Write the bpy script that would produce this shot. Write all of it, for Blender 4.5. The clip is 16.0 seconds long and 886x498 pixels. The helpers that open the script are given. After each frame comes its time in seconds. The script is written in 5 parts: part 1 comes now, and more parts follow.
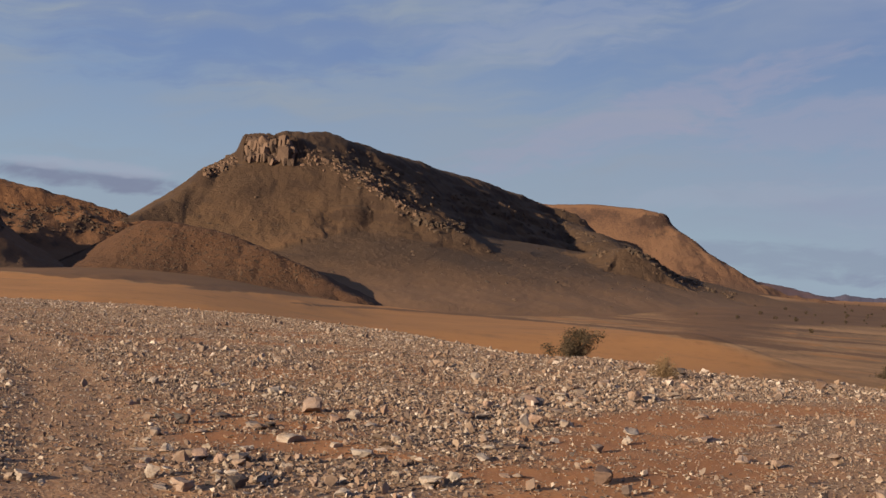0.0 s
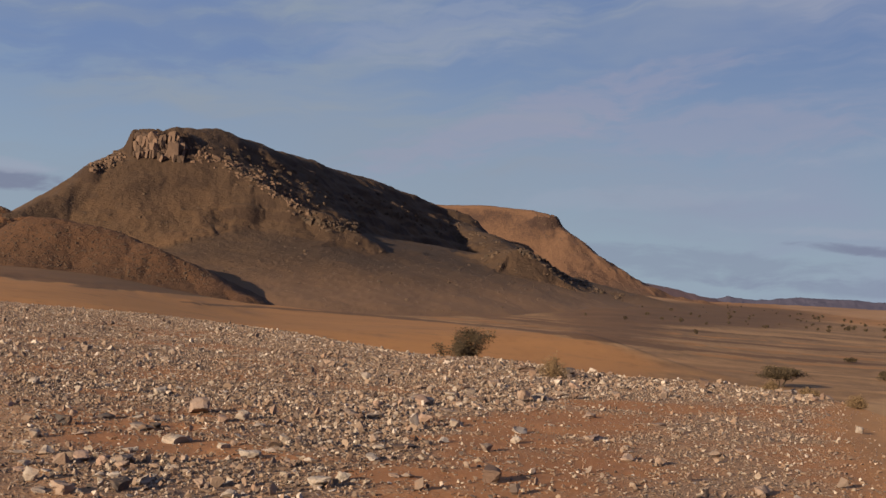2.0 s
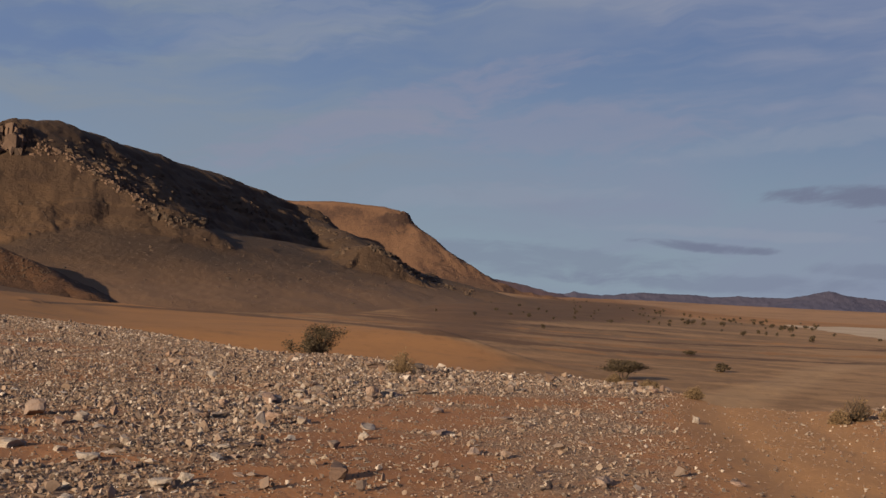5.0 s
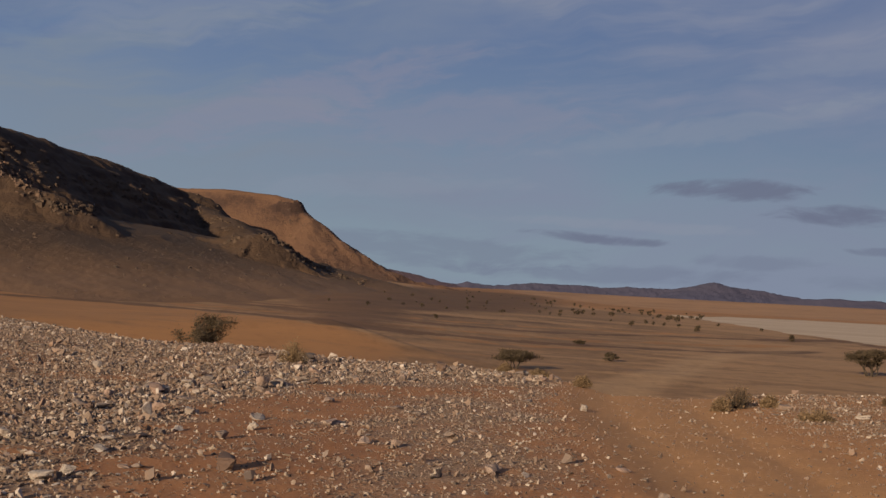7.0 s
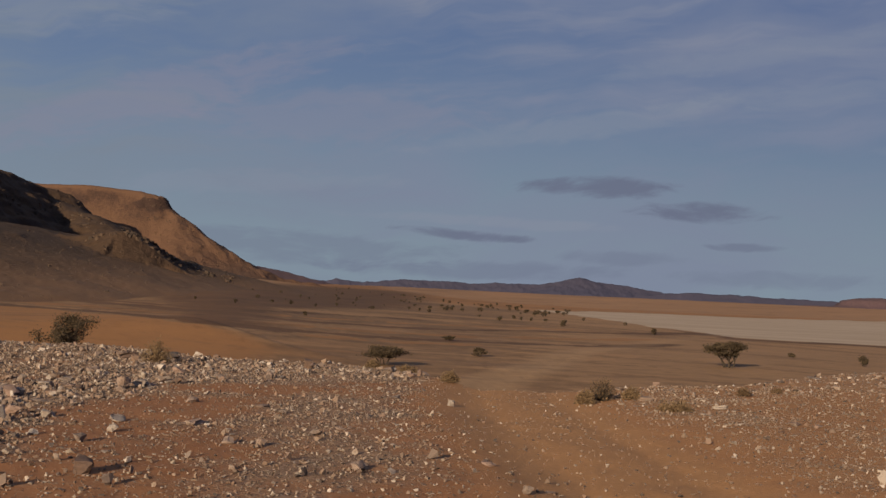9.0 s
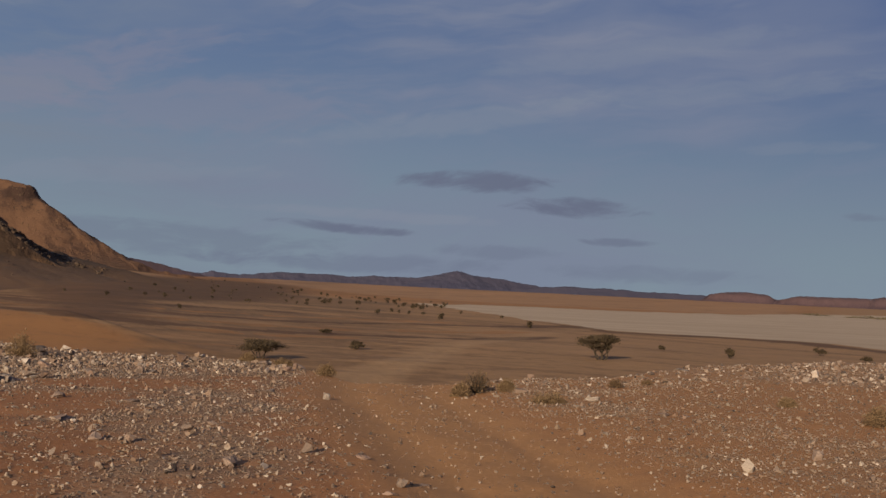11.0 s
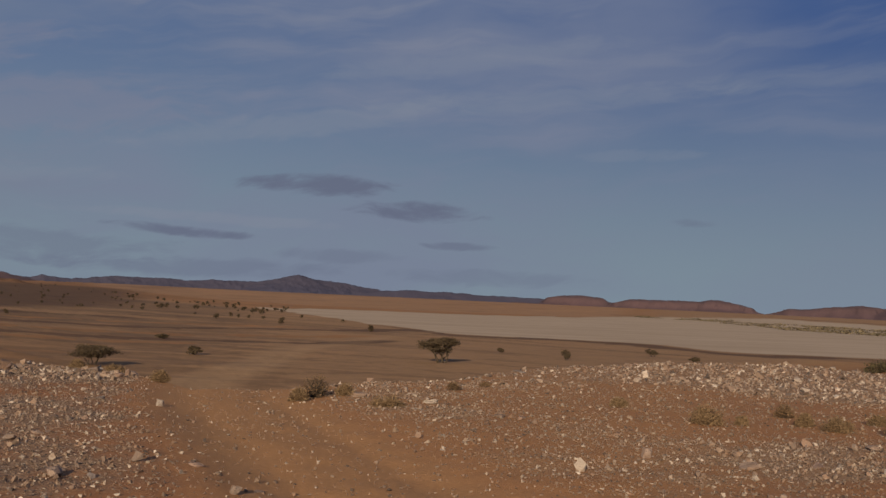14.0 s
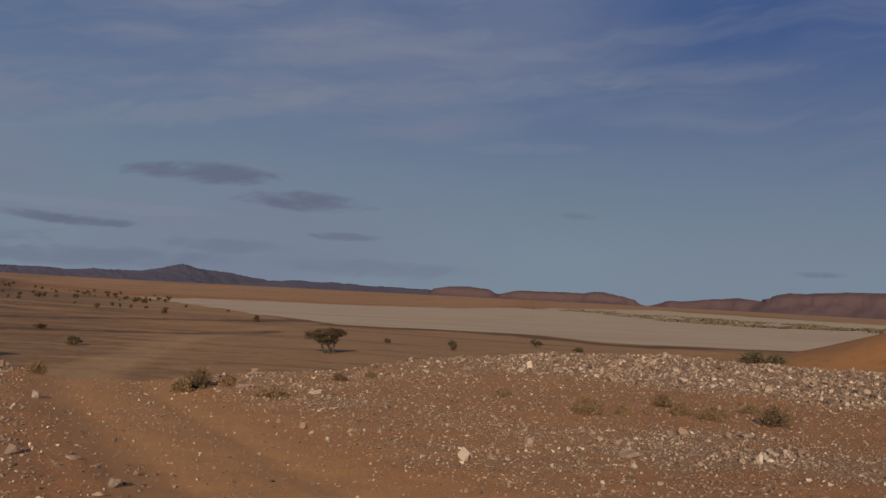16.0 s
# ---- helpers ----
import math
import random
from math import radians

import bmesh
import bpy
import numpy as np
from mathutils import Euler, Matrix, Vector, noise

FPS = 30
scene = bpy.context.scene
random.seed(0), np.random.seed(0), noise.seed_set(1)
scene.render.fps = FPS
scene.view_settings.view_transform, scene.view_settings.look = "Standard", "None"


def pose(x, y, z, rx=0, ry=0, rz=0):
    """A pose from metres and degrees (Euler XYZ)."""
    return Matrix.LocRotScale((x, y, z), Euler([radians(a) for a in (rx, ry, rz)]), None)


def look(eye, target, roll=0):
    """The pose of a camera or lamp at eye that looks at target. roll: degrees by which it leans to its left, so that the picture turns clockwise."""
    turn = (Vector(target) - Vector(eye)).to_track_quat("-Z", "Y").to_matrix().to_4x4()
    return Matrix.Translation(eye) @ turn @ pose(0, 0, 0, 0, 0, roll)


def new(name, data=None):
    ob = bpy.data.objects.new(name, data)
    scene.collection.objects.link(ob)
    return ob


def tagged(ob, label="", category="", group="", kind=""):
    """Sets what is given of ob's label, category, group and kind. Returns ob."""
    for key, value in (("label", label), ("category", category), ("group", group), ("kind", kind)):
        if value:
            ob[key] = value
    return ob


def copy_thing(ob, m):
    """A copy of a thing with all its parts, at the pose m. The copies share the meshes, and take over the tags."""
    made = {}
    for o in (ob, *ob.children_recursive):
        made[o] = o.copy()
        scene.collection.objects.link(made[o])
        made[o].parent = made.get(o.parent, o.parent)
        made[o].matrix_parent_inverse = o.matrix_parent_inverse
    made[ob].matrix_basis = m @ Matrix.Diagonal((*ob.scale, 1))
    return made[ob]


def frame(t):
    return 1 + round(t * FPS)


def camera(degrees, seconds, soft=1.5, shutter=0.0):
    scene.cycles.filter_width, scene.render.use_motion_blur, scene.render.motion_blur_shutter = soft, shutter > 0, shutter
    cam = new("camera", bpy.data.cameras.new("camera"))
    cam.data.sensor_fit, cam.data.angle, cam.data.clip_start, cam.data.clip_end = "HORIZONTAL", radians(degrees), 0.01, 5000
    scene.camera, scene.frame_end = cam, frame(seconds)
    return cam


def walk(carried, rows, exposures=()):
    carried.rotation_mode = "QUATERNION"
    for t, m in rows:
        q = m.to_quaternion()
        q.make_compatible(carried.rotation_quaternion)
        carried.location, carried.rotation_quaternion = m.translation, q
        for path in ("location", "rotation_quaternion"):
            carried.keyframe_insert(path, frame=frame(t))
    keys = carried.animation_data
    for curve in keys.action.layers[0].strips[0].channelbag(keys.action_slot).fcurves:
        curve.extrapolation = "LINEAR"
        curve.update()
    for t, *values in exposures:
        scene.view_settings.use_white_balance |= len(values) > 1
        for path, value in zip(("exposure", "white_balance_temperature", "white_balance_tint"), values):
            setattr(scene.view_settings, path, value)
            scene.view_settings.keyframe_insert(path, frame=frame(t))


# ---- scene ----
# Places are given by azimuth (degrees, 0 = +y, to the right), elevation from the eye, and distance.
EYE = 1.6
cam = camera(41.65, 16.0)
ROWS = [  # t, x, y, z from the first eye, yaw, pitch, roll
    (0.0, 0.000, 0.000, 0.000, 0.09, 2.09, 2.54),
    (0.5, 0.008, 0.019, 0.000, -1.22, 2.36, 2.06),
    (1.0, 0.018, 0.015, 0.001, -2.87, 2.48, 1.79),
    (1.5, 0.022, 0.020, -0.002, -4.17, 2.46, 2.03),
    (2.0, 0.016, 0.014, -0.003, -5.18, 2.33, 2.82),
    (2.5, 0.025, 0.003, -0.002, -6.32, 2.37, 2.70),
    (3.0, 0.031, 0.020, -0.003, -7.37, 2.21, 2.70),
    (3.5, 0.040, 0.043, -0.007, -8.85, 2.21, 2.88),
    (4.0, 0.048, 0.047, -0.004, -10.27, 2.37, 2.87),
    (6.5, 0.068, 0.028, -0.007, -16.14, 2.28, 2.53),
    (7.0, 0.077, 0.042, -0.010, -17.76, 2.23, 2.73),
    (7.5, 0.087, 0.042, -0.011, -19.08, 2.21, 2.38),
    (8.0, 0.107, 0.051, -0.011, -20.66, 2.14, 2.01),
    (8.5, 0.121, 0.062, -0.014, -22.98, 2.39, 2.13),
    (9.0, 0.123, 0.062, -0.012, -24.18, 2.34, 2.29),
    (11.5, 0.180, 0.106, -0.017, -31.59, 2.13, 2.33),
    (12.0, 0.193, 0.107, -0.019, -32.77, 1.97, 2.18),
    (12.5, 0.208, 0.117, -0.015, -34.06, 2.08, 2.00),
    (13.0, 0.210, 0.110, -0.018, -35.39, 2.29, 1.65),
    (13.5, 0.225, 0.117, -0.023, -36.76, 2.21, 2.06),
    (14.0, 0.225, 0.117, -0.021, -37.95, 2.75, 2.26),
    (14.5, 0.216, 0.096, -0.019, -39.05, 2.87, 2.42),
    (15.0, 0.219, 0.101, -0.019, -40.54, 2.78, 2.87),
    (15.5, 0.224, 0.089, -0.019, -41.98, 2.61, 2.68),
    (16.0, 0.237, 0.102, -0.023, -43.48, 2.52, 2.52),
]
EXPOSURES = [(t, stops, kelvin, 10.5) for t, stops, kelvin in
             ((0.0, 0.96, 6600.0), (3.5, 0.76, 6600.0), (7.0, 0.48, 6550.0), (9.0, 0.40, 6550.0), (12.5, 0.31, 6500.0), (16.0, 0.24, 6450.0))]
walk(cam, [(t, pose(x, y, EYE + z, 0, 0, yaw) @ pose(0, 0, 0, 90 + pitch) @ pose(0, 0, 0, 0, 0, roll))
           for t, x, y, z, yaw, pitch, roll in ROWS], EXPOSURES)

# ---- light ----
SUN_AZ, SUN_EL = -132.0, 14.0


def toward(az, el=0.0):
    a, e = radians(az), radians(el)
    return Vector((math.sin(a) * math.cos(e), math.cos(a) * math.cos(e), math.sin(e)))


sun = new("sun", bpy.data.lights.new("sun", "SUN"))
sun.data.energy, sun.data.angle, sun.data.color = 5.0, radians(0.6), (1.0, 0.84, 0.595)
sun.matrix_world = look(toward(SUN_AZ, SUN_EL) * 60, (0, 0, 0))


class Nodes:
    """A small helper that chains shader nodes."""

    def __init__(self, tree):
        self.tree = tree
        tree.nodes.clear()

    def add(self, kind, ins=None, **props):
        n = self.tree.nodes.new(kind)
        for k, v in props.items():
            setattr(n, k, v)
        for k, v in (ins or {}).items():
            if isinstance(v, bpy.types.NodeSocket):
                self.tree.links.new(v, n.inputs[k])
            else:
                n.inputs[k].default_value = v
        return n

    def math(self, op, a, b=0.0, c=0.0, clamp=False):
        return self.add("ShaderNodeMath", {0: a, 1: b, 2: c}, operation=op, use_clamp=clamp).outputs[0]

    def ramp(self, v, lo, hi, a=0.0, b=1.0):
        return self.add("ShaderNodeMapRange", {0: v, 1: lo, 2: hi, 3: a, 4: b}, interpolation_type="SMOOTHSTEP").outputs[0]

    def mix(self, f, a, b, blend="MIX"):
        n = self.add("ShaderNodeMix", data_type="RGBA", blend_type=blend)
        for sock, v in ((n.inputs[0], f), (n.inputs[6], a), (n.inputs[7], b)):
            if isinstance(v, bpy.types.NodeSocket):
                self.tree.links.new(v, sock)
            elif isinstance(v, (tuple, list)):
                sock.default_value = (*v[:3], 1.0)
            else:
                sock.default_value = v
        return n.outputs[2]

    def noise(self, vec, scale, detail=4.0, rough=0.55, stretch=None, turn=0.0):
        if stretch:
            vec = self.add("ShaderNodeMapping", {"Vector": vec, "Rotation": (0, 0, radians(turn))}).outputs[0]
            vec = self.add("ShaderNodeMapping", {"Vector": vec, "Scale": stretch}).outputs[0]
        return self.add("ShaderNodeTexNoise", {"Vector": vec, "Scale": scale, "Detail": detail, "Roughness": rough}).outputs[0]

    def attr(self, name):
        return self.add("ShaderNodeAttribute", attribute_name=name).outputs["Fac"]


def make_world():
    w = bpy.data.worlds.new("desert_sky")
    scene.world = w
    w.use_nodes = True
    n = Nodes(w.node_tree)
    d = n.add("ShaderNodeTexCoord").outputs["Generated"]
    s = n.add("ShaderNodeSeparateXYZ", {0: d}).outputs
    sky = n.add("ShaderNodeTexSky", sky_type="NISHITA", sun_disc=False, sun_elevation=radians(SUN_EL),
                sun_rotation=radians(-SUN_AZ), altitude=700.0, air_density=1.0, dust_density=1.6, ozone_density=1.4).outputs[0]
    az = n.math("MULTIPLY", n.math("ARCTAN2", s[0], s[1]), 180 / math.pi)
    el = n.math("MULTIPLY", n.math("ARCSINE", s[2]), 180 / math.pi)
    deep = n.mix(n.ramp(az, 22.0, 66.0), BLUE, DEEP_BLUE)
    col = n.mix(0.8, sky, deep)
    col = n.mix(n.ramp(el, 14.5, -1.0), col, HAZE)
    # high thin cloud, drawn out in streaks that rise a little to one side
    along = n.math("ADD", az, n.math("MULTIPLY", el, 0.16))
    over = n.math("SUBTRACT", el, n.math("MULTIPLY", az, 0.11))
    flat = n.add("ShaderNodeCombineXYZ", {0: along, 1: over}).outputs[0]
    stir = n.add("ShaderNodeTexNoise", {"Vector": flat, "Scale": 0.13, "Detail": 3.0}).outputs["Color"]
    stir = n.add("ShaderNodeVectorMath", {0: stir, 1: (3.5, 3.5, 0.0)}, operation="MULTIPLY").outputs[0]
    bent = n.add("ShaderNodeVectorMath", {0: flat, 1: stir}, operation="ADD").outputs[0]
    veil = n.noise(bent, 1.0, 5.0, 0.55, (0.045, 0.16, 1.0), 0)
    wisps = n.noise(bent, 1.0, 7.0, 0.56, (0.08, 0.6, 1.0), 0)
    thin = n.math("MULTIPLY", n.ramp(veil, 0.36, 0.64), n.ramp(az, 36.0, 66.0, 0.68, 0.22))
    thin = n.math("ADD", thin, n.math("MULTIPLY", n.ramp(wisps, 0.46, 0.68), n.math("MULTIPLY", n.ramp(el, 2.0, 9.0, 0.12, 0.50), n.ramp(az, 28.0, 46.0, 1.0, 0.55))), clamp=True)
    col = n.mix(thin, col, n.mix(n.ramp(az, 4.0, 28.0), (2.5, 3.05, 3.85), CLOUD))
    # small grey lens clouds low over the plain, and one bank beside the hill
    rag = n.math("MULTIPLY", n.math("SUBTRACT", n.noise(bent, 1.0, 6.0, 0.6, (0.35, 1.3, 1.0), 0), 0.5), 4.2)
    for a, e, wide, high, lean, much, tone in LENS_CLOUDS:
        u = n.math("SUBTRACT", az, a)
        v = n.math("SUBTRACT", n.math("SUBTRACT", el, e), n.math("MULTIPLY", u, lean))
        q = n.math("ADD", n.math("POWER", n.math("ABSOLUTE", n.math("DIVIDE", u, wide)), 2.0),
                   n.math("POWER", n.math("ABSOLUTE", n.math("DIVIDE", v, high)), 2.0))
        m = n.math("MULTIPLY", n.ramp(n.math("ADD", q, rag), 1.5, 0.0), much)
        col = n.mix(m, col, tone)
    bg = n.add("ShaderNodeBackground", {0: col, 1: 0.058})
    n.add("ShaderNodeOutputWorld", {0: bg.outputs[0]})


CLOUD, HAZE = (2.6, 3.0, 4.2), (2.85, 3.72, 4.42)
BLUE, DEEP_BLUE = (1.35, 2.05, 3.95), (0.48, 1.08, 3.35)
GREY, PALE, LOW = (1.7, 1.92, 2.85), (3.0, 3.42, 4.35), (2.05, 2.4, 3.4)
ROSY = (3.0, 3.05, 4.05)
LENS_CLOUDS = [  # azimuth, elevation, half width, half height, lean, strength, tone
    (31.7, 5.6, 3.4, 0.5, 0.01, 0.8, GREY), (36.8, 4.5, 3.1, 0.45, -0.02, 0.8, GREY),
    (24.8, 3.12, 3.4, 0.25, -0.05, 0.75, GREY), (38.6, 2.9, 1.6, 0.2, 0.0, 0.5, GREY), (61.2, 1.93, 1.8, 0.16, 0.0, 0.5, GREY),
    (50.2, 4.4, 1.2, 0.2, 0.0, 0.35, GREY), (-17.5, 4.55, 5.0, 0.5, -0.04, 0.8, GREY), (17.0, 2.1, 8.0, 0.8, -0.03, 0.5, LOW),
    (-17.0, 5.15, 4.0, 0.35, -0.03, 0.75, PALE), (33.0, 2.2, 3.0, 0.35, 0.0, 0.5, LOW),
    (40.0, 1.4, 5.0, 0.4, 0.0, 0.4, LOW), (26.0, 1.4, 7.0, 0.5, 0.0, 0.55, LOW), (27.0, 3.75, 7.0, 0.28, -0.02, 0.55, PALE),
    (-11.0, 12.0, 10.0, 2.4, 0.04, 0.4, (1.25, 1.95, 3.9)), (4.5, 13.0, 6.0, 1.6, 0.10, 0.4, PALE),
    (9.5, 8.9, 9.0, 1.3, 0.31, 0.5, ROSY), (18.5, 8.6, 7.0, 1.5, 0.06, 0.4, ROSY), (30.5, 8.5, 8.5, 0.6, 0.16, 0.4, PALE),
    (39.0, 12.0, 7.5, 0.6, 0.13, 0.3, PALE), (43.0, 10.2, 9.0, 0.55, 0.07, 0.3, PALE), (14.0, 5.2, 7.0, 0.6, 0.05, 0.35, PALE),
    (47.7, 7.6, 3.0, 0.3, 0.03, 0.25, PALE), (55.0, 11.3, 6.0, 0.5, 0.06, 0.22, PALE),
]
make_world()

# ---- noise on arrays ----
def lattice(ix, iy, seed):
    h = (ix.astype(np.int64) * 374761393 + iy.astype(np.int64) * 668265263 + seed * 974634521) & 0xFFFFFFFF
    h = ((h ^ (h >> 13)) * 1274126177) & 0xFFFFFFFF
    return ((h ^ (h >> 16)) & 0xFFFFFF) / float(0xFFFFFF)


def grain(x, y, seed=0):
    """Smooth noise from -1 to 1."""
    ix, iy = np.floor(x), np.floor(y)
    fx, fy = x - ix, y - iy
    total = 0.0
    ux, uy = fx * fx * fx * (fx * (fx * 6 - 15) + 10), fy * fy * fy * (fy * (fy * 6 - 15) + 10)
    for dx in (0, 1):
        for dy in (0, 1):
            a = lattice(ix + dx, iy + dy, seed) * 2 * math.pi
            g = np.cos(a) * (fx - dx) + np.sin(a) * (fy - dy)
            total = total + g * (ux if dx else 1 - ux) * (uy if dy else 1 - uy)
    return total * 1.5


def fbm(x, y, octaves=4, seed=0, gain=0.5):
    total, amp = 0.0, 1.0
    for k in range(octaves):
        total = total + amp * grain(x * 2.0**k, y * 2.0**k, seed + 17 * k)
        amp *= gain
    return total


def step(v, lo, hi):
    t = np.clip((v - lo) / (hi - lo), 0, 1)
    return t * t * (3 - 2 * t)


def polar(x, y):
    return np.hypot(x, y), np.degrees(np.arctan2(x, y))


def sight(az, el, r):
    """The place at a level distance r from the eye, in that direction."""
    return (r * math.sin(radians(az)), r * math.cos(radians(az)), EYE + r * math.tan(radians(el)))


# ---- the lie of the land ----
BROW_AZ = [-180, -60, -21, -13, -5, 0, 3.3, 8, 13, 20, 26.5, 32.3, 39, 44, 48, 55, 62, 75, 120, 180]
BROW_R = [60, 60, 74, 67, 51, 38, 32, 31, 27, 26, 21.5, 22, 25, 32, 37, 41, 37, 38, 60, 60]
FOOT_AZ = [-180, -60, -21, -14.5, -10.6, -5, 0.5, 6, 11, 14, 20, 26, 35, 43, 53, 63, 80, 180]
FOOT_R = [600, 400, 300, 330, 350, 380, 400, 430, 480, 560, 1200, 3000, 3400, 2850, 2350, 2000, 2000, 600]
FOOT_Z = [0, 2, 1.8, 3.9, 3.0, -1.6, -3.9, -3.5, -1.0, 4.2, 9.5, 19.5, 19.0, 13.0, 8.0, 2.5, -4, 0]
SHORE_AZ = [28.6, 30.8, 34.4, 38.4, 41, 45, 47, 53.7, 59, 66]
SHORE_NEAR = [860, 690, 452, 360, 346, 338, 330, 283, 300, 330]
SHORE_FAR = [860, 880, 1005, 1030, 1060, 1200, 1450, 1850, 1500, 1300]
TRACK = [(300, 360), (170, 240), (92, 155), (63, 114), (47, 94), (30, 60), (16, 31.5), (9.2, 17.1), (7.9, 13.7), (6.9, 10.9), (6.1, 8.6), (5.2, 6.0), (3.4, 2.0), (0, -6), (-6, -20)]
TRACK_LEFT = [(-24, 52), (-10.3, 28.2), (-7.2, 21.4), (-4.9, 15.6), (-3.8, 12.2), (-3.0, 10.0), (-2.5, 8.5), (-1.8, 5.5), (-2.0, -6), (-6, -20)]
STONY_BAND = [(-0.6, 9.4), (0.4, 11.8), (0.7, 13.8), (1.5, 16.7), (2.7, 19.2), (4.0, 21.2), (5.2, 24.5)]
BARE = [(-2.3, 12.0, 0.6), (-1.6, 11.7, 0.9), (-0.6, 11.1, 0.7), (-1.9, 13.3, 0.5), (2.5, 15.0, 1.3), (3.5, 16.3, 1.3), (5.0, 18.4, 1.3),
        (1.5, 13.0, 0.6), (2.6, 11.2, 0.8), (0.6, 10.2, 0.6), (-3.1, 17.2, 0.5), (13.2, 12.6, 1.8), (15.5, 11.0, 2.0)]


def way_off(x, y, way):
    """Distance from a line of points, and the side."""
    best, side = np.full(np.shape(x), 1e9), np.zeros(np.shape(x))
    for (ax, ay), (bx, by) in zip(way[:-1], way[1:]):
        dx, dy = bx - ax, by - ay
        t = np.clip(((x - ax) * dx + (y - ay) * dy) / (dx * dx + dy * dy), 0, 1)
        d = np.hypot(x - ax - t * dx, y - ay - t * dy)
        s = np.sign((x - ax) * dy - (y - ay) * dx)
        side = np.where(d < best, s, side)
        best = np.minimum(best, d)
    return best, side


def softened(az, values, width):
    """A table over azimuth, with its corners rounded."""
    a = np.arange(-180, 180.01, 0.25)
    v = np.interp(a, az, values)
    k = np.exp(-((np.arange(-40, 41) * 0.25 / width) ** 2))
    return a, np.convolve(np.pad(v, 40, mode="edge"), k / k.sum(), "valid")


BROW = softened(BROW_AZ, BROW_R, 1.0)
FOOT_DISTANCE = softened(FOOT_AZ, np.log(FOOT_R), 2.5)
FOOT_HEIGHT = softened(FOOT_AZ, FOOT_Z, 2.0)


def ground_z(x, y):
    x, y = np.asarray(x, float), np.asarray(y, float)
    r, az = polar(x, y)
    brow = np.interp(az, *BROW) * (1 + 0.03 * fbm(az / 4.0, r * 0 + 3.0, 3, 5))
    rf, zf = np.exp(np.interp(az, *FOOT_DISTANCE)), np.interp(az, *FOOT_HEIGHT)
    low = -6.0 - 1.0 * step(r, 140, 280) * step(az, 18, 30) + 3.0 * step(-az, 2, 20)
    toe = brow + 45.0
    # a sand bank with a slip face in the hollow below the hill
    bx, by = sight(10.5, 0, 150)[:2]
    u, v = (x - bx) * 0.94 + (y - by) * 0.34, -(x - bx) * 0.34 + (y - by) * 0.94
    bank = 3.0 * np.exp(-((v / 20.0) ** 2)) * (1 - step(u, 4, 10)) * step(u, -140, -40)
    f = np.clip((r - toe) / (rf - toe), 0, 1.0 + 0.6 * (1 - step(az, 13, 18)))
    flat = np.interp(az, [-20, 10, 25, 40], [0.9, 1.1, 1.7, 3.0])
    plain = low + (zf - low) * f**flat
    plain = plain + 0.35 * fbm(x / 60, y / 60, 3, 11) * step(r, 60, 120) * (1 - 0.75 * step(az, 28, 34))
    plain = plain + bank
    # a low bank of dark gravel before the spur
    rb = np.interp(az, [-25, -13, -6, -2], [258, 255, 245, 235]) + 5 * fbm(az / 3.0, r * 0 + 1.0, 2, 15)
    plain = plain + 0.9 * np.exp(-(((r - rb) / 14.0) ** 2)) * step(az, -34, -26) * (1 - step(az, -6.5, -2.5)) * (1 + 0.25 * fbm(az / 1.3, r / 20, 3, 16))
    # the sand dune and the low bank before it, on the right
    across, out = r * np.radians(az - 69.0), r - 165.0
    plain = plain + 8.2 * np.exp(-((across / 23.6) ** 2) - (out / 26.0) ** 2) * (np.abs(az - 69) < 60)
    dx, dy = sight(56, 0, 190)[:2]
    q = np.hypot((x - dx) / 26.0, (y - dy) / 12.0)
    plain = plain + 1.6 * np.exp(-q * q)
    top = 0.035 * fbm(x / 7.0, y / 7.0, 2, 2) + 0.012 * fbm(x / 0.9, y / 0.9, 4, 8, 0.65)
    fall = np.clip(r - brow, 0, None)
    edge = top - 0.006 * fall**2 - 0.10 * fall
    soft = 1.2
    m = np.maximum(edge, plain)
    z = m + soft * np.log1p(np.exp(-np.abs(edge - plain) / soft)) * step(r, 15, 40)
    # the wheel track lies a little lower, with two ruts
    d, side = way_off(x, y, TRACK)
    lip = np.where(side > 0, 1 - step(d, 0.75, 1.5), 1 - step(d, 0.7, 2.1))
    z = z - 0.07 * lip - 0.018 * np.exp(-((d - 0.6) / 0.2) ** 2)
    d, _ = way_off(x, y, TRACK_LEFT)
    z = z - 0.03 * (1 - step(d, 0.45, 0.95)) - 0.008 * np.exp(-((d - 0.35) / 0.2) ** 2)
    return z


